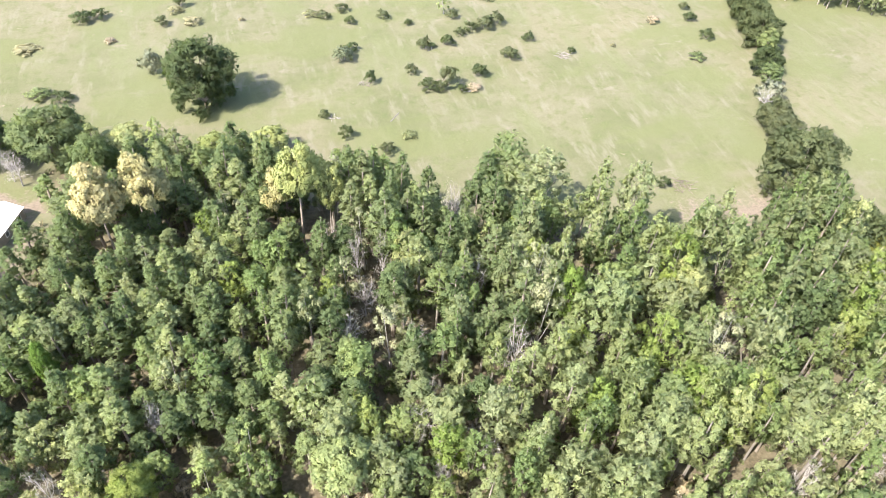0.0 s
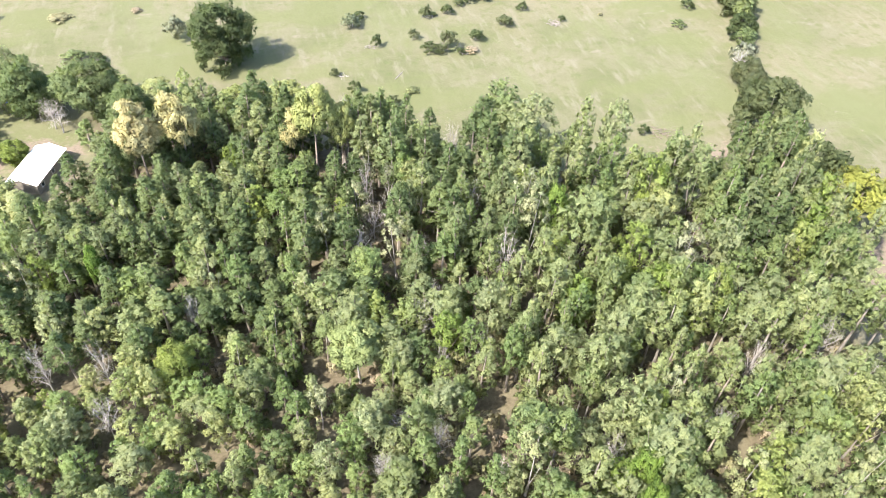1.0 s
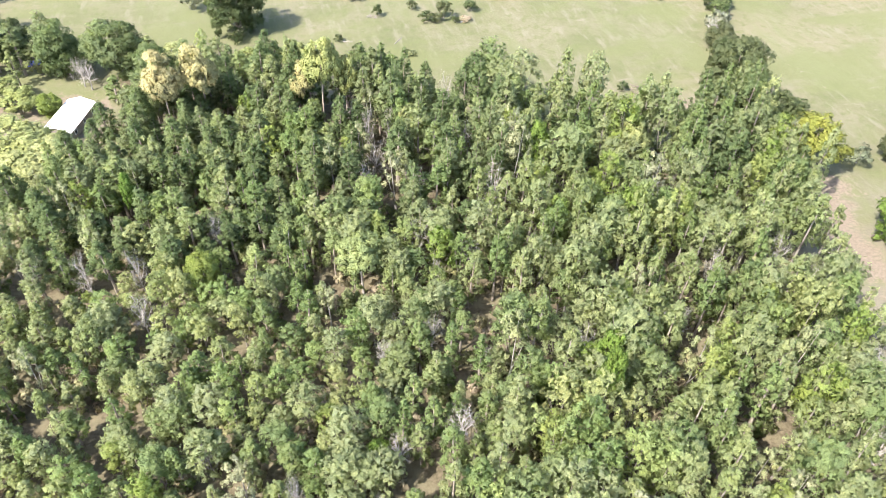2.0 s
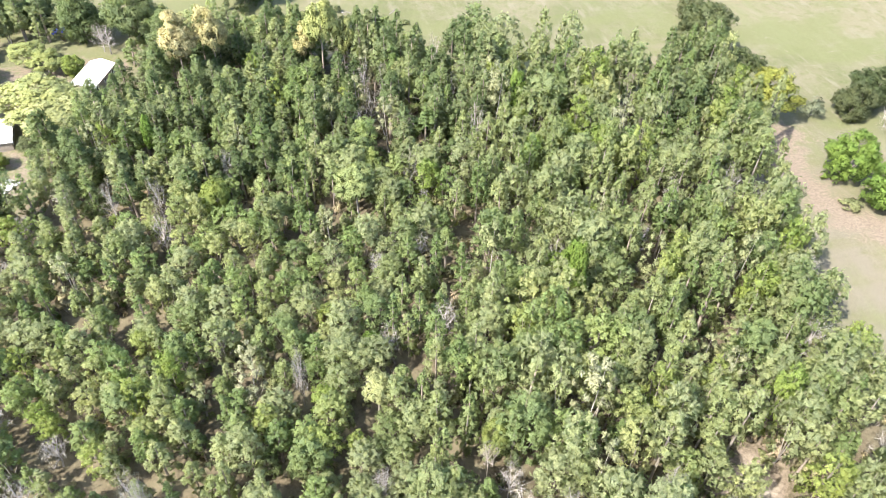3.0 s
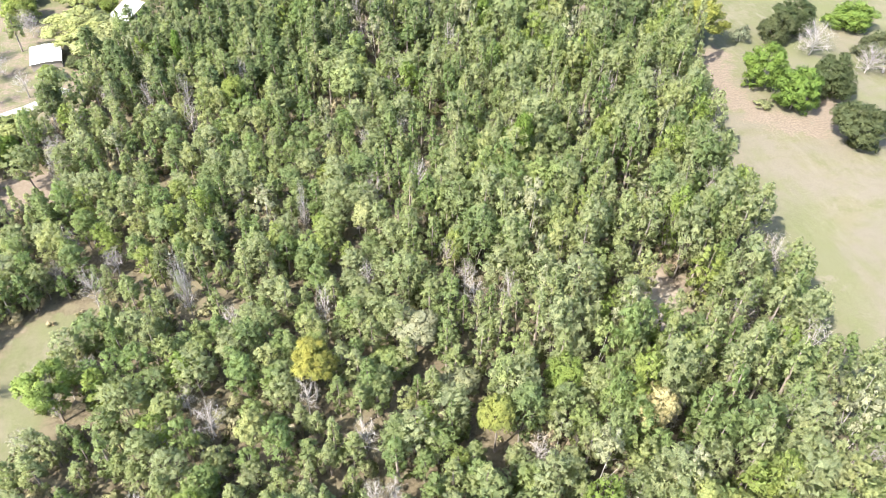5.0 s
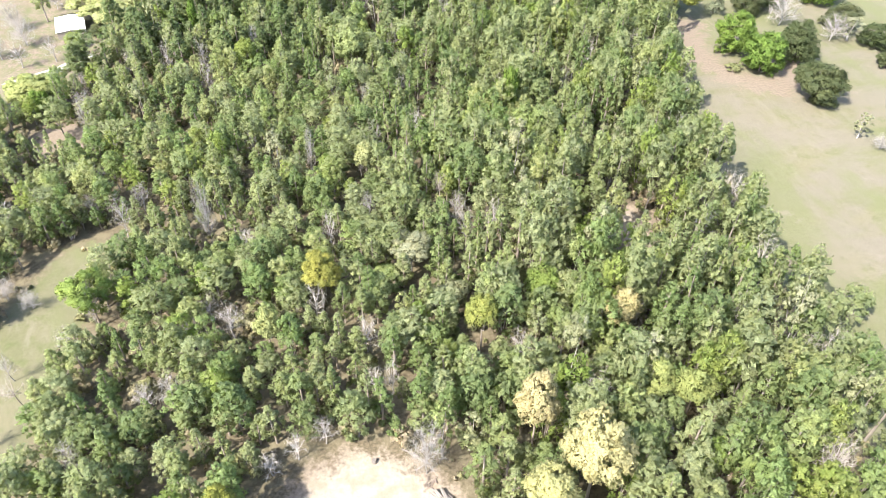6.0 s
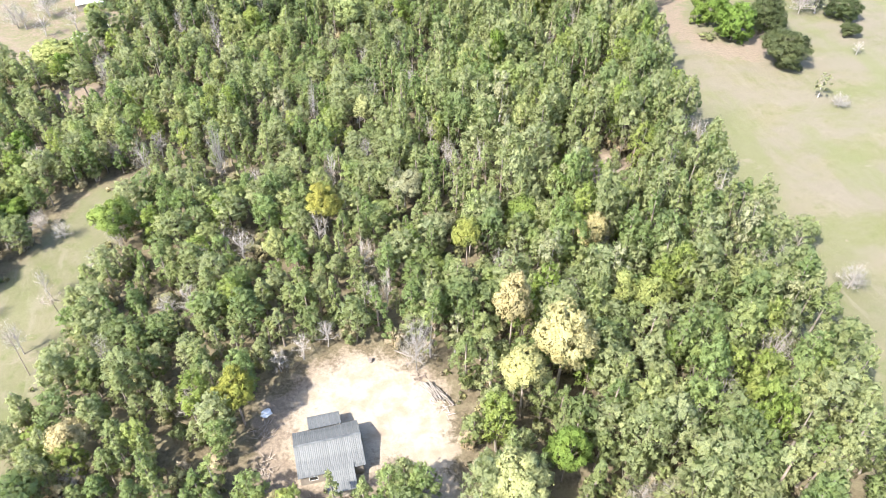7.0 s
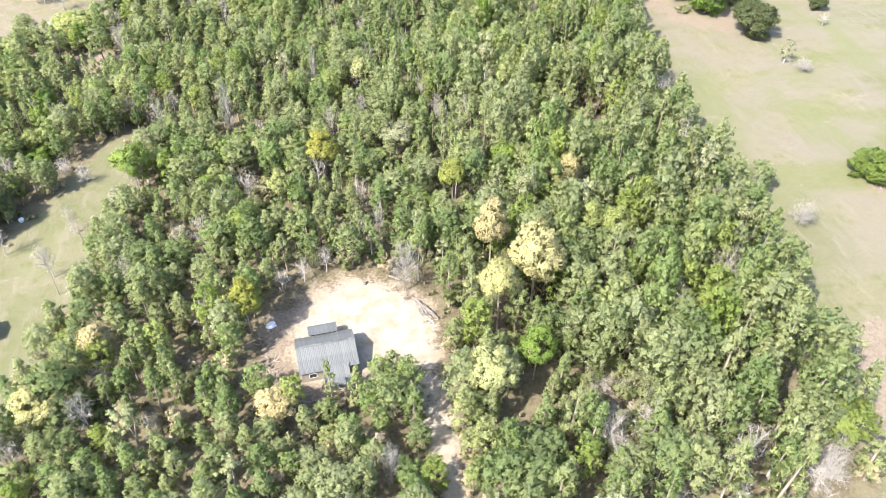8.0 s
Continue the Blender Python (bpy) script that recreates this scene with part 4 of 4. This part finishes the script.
for kind, x, y, tall, across in [       # by the wood
        ("shrub", -10, 234, 2.6, 6), ("shrub", 6, 232, 2.6, 8), ("shrub", 15, 231, 2.6, 7), ("dry_shrub", 104, 178, 1.0, 2), ("dry_shrub", 147, 205, 1.6, 4), ("shrub", 90, 176.5, 2.2, 2.6),
        ("dry_shrub", -40, 206, 1.2, 4), ("dry_shrub", -62, 205, 1.0, 8), ("dry_shrub", 99, 98, 2.0, 3), ("sage_shrub", 82, 100, 3, 4)]:
    single(kind, x, y, tall, across, "bushes on the pasture")


# ---- brush heaps, logs, stones ----
DEAD_TWIG = plain("brown dead branches", (0.1, 0.075, 0.062), (0.165, 0.13, 0.11), 0.9, 0.8)
PINK_TWIG = plain("faded pinkish branches", (0.14, 0.118, 0.108), (0.2, 0.175, 0.162), 0.9, 0.8)


def heap(x, y, across, label, mat, n, name="brush_heap"):
    ob = empty(name, label, "brush heap", at=pose(x, y, float(height(x, y)), 0, 0, random.uniform(0, 360)))
    for i in range(n):
        out = ([], [])
        t, r = random.uniform(0, 6.28), across * 0.4 * math.sqrt(random.random())
        a = Vector((r * math.cos(t), r * math.sin(t), random.uniform(0.04, 0.35)))
        e = a + Vector((random.uniform(-1, 1), random.uniform(-1, 1), random.uniform(-0.03, 0.16))) * across * 0.35
        e.z = max(e.z, 0.03)
        tube(out, a, e, 0.07, 0.03, 5)
        linked("branch", out[0], out[1], [mat], ob)


heap(86.8, 175.6, 5.5, "low heap of bleached pinkish brush on pale pasture", PINK_TWIG, 34)
heap(92.8, 113.3, 6, "heap of reddish brown dead branches on pale pasture", DEAD_TWIG, 40)
heap(27, 170.5, 3.4, "small heap of pale cut branches beside a bush", PINK_TWIG, 18)
heap(54, 163, 4, "low heap of grey dead branches beside bushes", GREY_TWIG, 18)
heap(17, 156, 3, "few pale dead branches lying on pasture", WHITE_TWIG, 12)
heap(118.5, -69.5, 4.5, "low heap of reddish dead branches under a tree", GREY_TWIG, 20)
heap(49, 186.5, 3, "few grey dead branches beside a bush", GREY_TWIG, 12)
heap(-35.5, -84, 5, "brown fallen branches littering the clearing's shaded edge", BARK, 30)
heap(-36, -91, 5, "brown fallen branches littering the clearing's shaded edge", BARK, 30)
heap(-30, -99.5, 4, "brown fallen branches littering the clearing's shaded edge", BARK, 22)
heap(-3.5, -87, 3.4, "small heap of grey branches at the clearing's edge", GREY_TWIG, 16)


def log(name, a, b, r, label, group=""):
    out = ([], [])
    a, b = Vector(a), Vector(b)
    m = a.lerp(b, 0.5) + Vector((random.uniform(-0.05, 0.05), random.uniform(-0.05, 0.05), 0.02))
    tube(out, a, m, r, r * 0.92, 8)
    tube(out, m, b, r * 0.92, r * 0.8, 8)
    out[1].append(tuple(range(7, -1, -1)))
    out[1].append(tuple(range(24, 32)))
    return tagged(linked(name, out[0], out[1], [LOG_WOOD]), label, "log", group)


for i in range(22):      # the log pile beside the cabin's sandy yard
    row = i // 8
    x, y = -6.9 + 0.42 * (i % 8) + 0.2 * row, -79.8 - 0.34 * (i % 8)
    z = 0.2 + 0.33 * row + float(height(x, y))
    swing, half = random.uniform(-0.5, 0.5), random.uniform(1.3, 2.7)
    d = Vector((0.43 + swing * 0.8, -0.9 + abs(swing) * 0.4)).normalized() * half
    log("log", (x + 1.0 - d.x, y - 2.1 - d.y, z), (x + 1.0 + d.x, y - 2.1 + d.y, z + random.uniform(0.0, 0.12)), random.uniform(0.12, 0.24),
        "weathered grey log in a loose pile on sand", "log pile on the sand")
heap(-6.2, -78.6, 3.6, "dark broken branches at the end of the log pile", DEAD_TWIG, 22)
heap(-4.2, -84.6, 3.8, "pale and brown branches strewn beside the log pile", GREY_TWIG, 20)
log("fallen_log", (30.5, 152, 0.2), (33.5, 155.5, 0.2), 0.16, "thin grey fallen log on pale pasture")
log("fallen_log", (-9.5, -71.5, 0.25), (-7.0, -73.6, 0.25), 0.2, "pale fallen log at the clearing's edge")
stump = part("tree_stump", bmesh.new(), LOG_WOOD)
bm = bmesh.new()
bmesh.ops.create_cone(bm, cap_ends=True, segments=10, radius1=0.5, radius2=0.36, depth=0.7, matrix=Matrix.Translation((-14.6, -72.6, 0.3)))
bm.to_mesh(stump.data)
bm.free()
tagged(stump, "dark weathered tree stump at the sand's edge", "stump")


# ---- buildings ----
def roof_panel(length, wide_, mat, parent, m, name="roof_panel"):
    """One ribbed sheet, running down the slope along -y from the origin."""
    ribs, v, f = 3, [], []
    xs, zs = [], []
    for i in range(ribs):
        c = wide_ * (i + 0.5) / ribs
        xs += [c - wide_ / ribs * 0.5, c - 0.05, c - 0.025, c + 0.025, c + 0.05]
        zs += [0, 0, 0.02, 0.02, 0]
    xs.append(wide_)
    zs.append(0)
    for y in (0, -length):
        v += [(x, y, z) for x, z in zip(xs, zs)]
    k = len(xs)
    f = [(i, k + i, k + i + 1, i + 1) for i in range(k - 1)]
    v += [(x, y, -0.03) for y in (0, -length) for x in (0, wide_)]
    b = 2 * k
    f += [(b, b + 1, b + 3, b + 2), (k, 2 * k - 1, b + 3, b + 2)]
    ob = linked(name, v, f, [mat], parent)
    ob.matrix_basis = m
    return ob


def slope(parent, x0, x1, y0, z0, y1, z1, mat, sheet=0.92):
    """A roof plane of sheets between x0 and x1, from the ridge (y0, z0) down to the eave (y1, z1)."""
    run, fall = abs(y1 - y0), z0 - z1
    length, angle = math.hypot(run, fall), math.degrees(math.atan2(fall, run))
    n = max(1, round((x1 - x0) / sheet))
    w = (x1 - x0) / n
    for i in range(n):
        if y1 < y0:
            m = pose(x0 + i * w, y0, z0, angle, 0, 0)
        else:
            m = pose(x0 + (i + 1) * w, y0, z0, 0, 0, 180) @ pose(0, 0, 0, angle, 0, 0)
        roof_panel(length, w - 0.012, mat, parent, m @ pose(0, 0, random.uniform(0, 0.008)))


def wall(parent, a, b, z0, z1, mat, z2=None, name="wall"):
    """An upright wall 0.15 thick from a to b; z2: the height at b where it differs."""
    a, b = Vector((*a, 0)), Vector((*b, 0))
    d = (b - a).normalized()
    nrm = Vector((-d.y, d.x, 0)) * 0.075
    z2 = z1 if z2 is None else z2
    v = [a - nrm, b - nrm, b + nrm, a + nrm]
    v = [(p.x, p.y, z0) for p in v] + [(p.x, p.y, z) for p, z in zip(v, (z1, z2, z2, z1))]
    return linked(name, v, [(3, 2, 1, 0), (4, 5, 6, 7), (0, 1, 5, 4), (1, 2, 6, 5), (2, 3, 7, 6), (3, 0, 4, 7)], [mat], parent)


def opening(parent, x, y, z, w, h, turn, name="window"):
    """A framed window or door leaf on a wall whose outer face looks along -y before the turn."""
    m = pose(x, y, z, 0, 0, turn)
    bm = bmesh.new()
    for sx in (-1, 1):
        block((0.08, 0.08, h + 0.16), (sx * (w / 2 + 0.04), 0, 0), 0, bm)
        block((w, 0.08, 0.08), (0, 0, sx * (h / 2 + 0.04)), 0, bm)
    fr = part(name, bm, WHITE_WALL, parent)
    fr.matrix_basis = m
    part("pane" if name == "window" else "door_leaf", block((w, 0.03, h)), GLASS if name == "window" else DARK, fr)


cabin = empty("cabin", "weathered grey metal-roofed wooden cabin in a sandy clearing", "house")
E_, R_ = 3.0, 4.7
# main part: ridge along x; wings to the north and the south
slope(cabin, -30.9, -19.6, -91.0, R_, -87.2, E_, ROOF_GREY)
slope(cabin, -30.9, -19.6, -91.0, R_, -96.1, E_ - 0.1, ROOF_GREY)
slope(cabin, -28.1, -22.4, -87.35, E_ + 0.32, -84.3, E_ - 0.35, ROOF_GREY)
slope(cabin, -26.5, -21.6, -95.4, E_ + 0.38, -99.6, E_ - 0.75, ROOF_GREY)
part("ridge_cap", block((11.4, 0.36, 0.05), (-25.25, -91.0, R_ + 0.05), 0.02), ROOF_GREY, cabin)
for y0, y1 in ((-95.7, -91.0), (-87.6, -91.0)):
    for x in (-30.5, -20.0):
        wall(cabin, (x, y0), (x, y1), 0, E_ - 0.05, TIMBER, R_ - 0.1)
wall(cabin, (-30.42, -95.7), (-20.08, -95.7), 0, E_ - 0.1, TIMBER)
wall(cabin, (-30.42, -87.6), (-20.08, -87.6), 0, E_ - 0.05, TIMBER)
for x in (-27.8, -22.7):
    wall(cabin, (x, -84.7), (x, -87.5), 0, E_ - 0.4, TIMBER, E_ + 0.1)
wall(cabin, (-27.72, -84.7), (-22.78, -84.7), 0, E_ - 0.4, TIMBER)
for x in (-26.2, -24.1, -21.9):
    part("porch_post", block((0.14, 0.14, 2.3), (x, -99.3, 1.15), 0.015), TIMBER, cabin)
part("porch_floor", block((4.6, 3.6, 0.3), (-24.05, -97.6, 0.15), 0.02), TIMBER, cabin)
opening(cabin, -28.4, -95.8, 1.7, 1.3, 1.0, 0)
opening(cabin, -24.2, -95.8, 1.3, 0.9, 2.0, 0, "door")
opening(cabin, -30.6, -93.4, 1.7, 1.1, 1.0, -90)
opening(cabin, -19.9, -93.2, 1.7, 1.1, 1.0, 90)
opening(cabin, -25.2, -84.6, 1.6, 1.2, 0.9, 180)


def gabled(name, label, x, y, turn, long_, wide_, eave, ridge, roof, walls):
    """A plain building with its ridge along its length."""
    ob = empty(name, label, "building")
    w, l = wide_ / 2, long_ / 2
    for s in (1, -1):
        slope(ob, -l, l, 0, ridge, s * w, eave, roof)
        wall(ob, (-l + 0.3, s * (w - 0.35)), (l - 0.3, s * (w - 0.35)), 0, eave, walls)
        for e in (1, -1):
            wall(ob, (e * (l - 0.38), s * (w - 0.45)), (e * (l - 0.38), 0.0), 0, eave, walls, ridge - 0.1)
    part("ridge_cap", block((long_ + 0.1, 0.3, 0.05), (0, 0, ridge + 0.05), 0.02), roof, ob)
    for i in range(3):
        opening(ob, -l + long_ * (i + 0.5) / 3, -w + 0.25, 1.6, 1.0, 1.1, 0, "door" if i == 1 else "window")
    ob.matrix_basis = pose(x, y, float(height(x, y)) - 0.05, 0, 0, turn)
    return ob


gabled("farm_shed", "white metal-roofed shed beside dark scrub in a dirt yard", -58.4, 127.4, 70, 14.2, 7.6, 2.8, 3.9, ROOF_WHITE, TIMBER)
gabled("trailer_home", "low white-roofed trailer home under pale trees", -79.8, 104.0, 98, 11.5, 8.8, 2.5, 2.8, ROOF_WHITE, TIMBER)
gabled("garden_shed", "dark weathered shed at the meadow's edge", -90.3, -69.5, 8, 4.0, 5.0, 2.8, 3.6, ROOF_GREY, TIMBER)

lane_pts = [(-95, 71), (-91, 73), (-86, 75.5), (-82, 77.5), (-77, 81), (-73, 86)]
v = []
for i, (x, y) in enumerate(lane_pts):
    d = Vector(lane_pts[min(i + 1, 5)]) - Vector(lane_pts[max(i - 1, 0)])
    nrm = Vector((-d.y, d.x)).normalized() * 1.9
    v += [(x - nrm.x, y - nrm.y, 0.31), (x + nrm.x, y + nrm.y, 0.31), (x - nrm.x, y - nrm.y, -0.4), (x + nrm.x, y + nrm.y, -0.4)]
f = []
for i in range(5):
    k = 4 * i
    f += [(k, k + 4, k + 5, k + 1), (k + 2, k + 6, k + 4, k), (k + 1, k + 5, k + 7, k + 3)]
tagged(linked("driveway", v, f, [CONCRETE]), "pale concrete driveway leading to the trailer home", "driveway", kind="structure")


def car(x, y, turn, paint, label):
    ob = empty("car", label, "car")
    bm = bmesh.new()
    prof = [(-2.2, 0.35), (-2.25, 0.75), (-2.1, 0.95), (-1.2, 1.0), (-0.6, 1.45), (0.9, 1.48), (1.7, 1.0), (2.15, 0.95), (2.25, 0.6), (2.2, 0.35)]
    rows = []
    for s, k in ((-0.87, 1), (-0.8, 0.0), (0.8, 0.0), (0.87, 1)):
        rows.append([bm.verts.new((px, s if pz < 1.2 else s * 0.8, pz)) for px, pz in prof])
    rows = [rows[0], rows[3]]
    n = len(prof)
    for i in range(n):
        bm.faces.new((rows[0][i], rows[0][(i + 1) % n], rows[1][(i + 1) % n], rows[1][i]))
    bm.faces.new(rows[0][::-1])
    bm.faces.new(rows[1])
    for vert in [q for q in bm.verts if not q.link_faces]:
        bm.verts.remove(vert)
    part("body", bm, paint, ob)
    part("windscreen", block((0.04, 1.3, 0.62), (0, 0, 0)), GLASS, ob).matrix_basis = pose(-0.92, 0, 1.24, 0, 52, 0)
    part("rear_window", block((0.04, 1.3, 0.62), (0, 0, 0)), GLASS, ob).matrix_basis = pose(1.34, 0, 1.26, 0, -58, 0)
    for wx in (-1.4, 1.4):
        for wy in (-0.8, 0.8):
            bm = bmesh.new()
            bmesh.ops.create_cone(bm, cap_ends=True, segments=14, radius1=0.33, radius2=0.33, depth=0.22, matrix=pose(wx, wy, 0.33, 90, 0, 0))
            wheel = part("wheel", bm, RUBBER, ob)
            bm = bmesh.new()
            bmesh.ops.create_cone(bm, cap_ends=True, segments=10, radius1=0.19, radius2=0.17, depth=0.24, matrix=pose(wx, wy, 0.33, 90, 0, 0))
            part("rim", bm, CONCRETE, wheel)
    ob.matrix_basis = pose(x, y, float(height(x, y)), 0, 0, turn)


car(-71, 160.5, 15, BLUE, "blue car parked in the shade of trees")

# crumpled plastic sheet beside the cabin's yard
bm = bmesh.new()
bmesh.ops.create_icosphere(bm, subdivisions=3, radius=1.0)
for q in bm.verts:
    w = 1 + 0.5 * noise.noise(q.co * 1.7)
    q.co = Vector((q.co.x * 1.1 * w, q.co.y * 0.75 * w, max(0.0, q.co.z * 0.55 * w + 0.12)))
sheet = part("plastic_sheet", bm, TARP)
sheet.matrix_basis = pose(-35.0, -79.9, float(height(-35, -79.9)) - 0.05, 0, 0, 25)
tagged(sheet, "crumpled white plastic sheet on dark ground", "plastic sheet")
bm = bmesh.new()
bmesh.ops.create_cone(bm, cap_ends=True, segments=16, radius1=0.55, radius2=0.62, depth=0.6, matrix=Matrix.Translation((0, 0, 0.3)))
tub = part("water_tub", bm, TARP)
tub.matrix_basis = pose(-88.5, -33.5, float(height(-88.5, -33.5)))
tagged(tub, "pale bluish plastic tub in the shade", "tub")
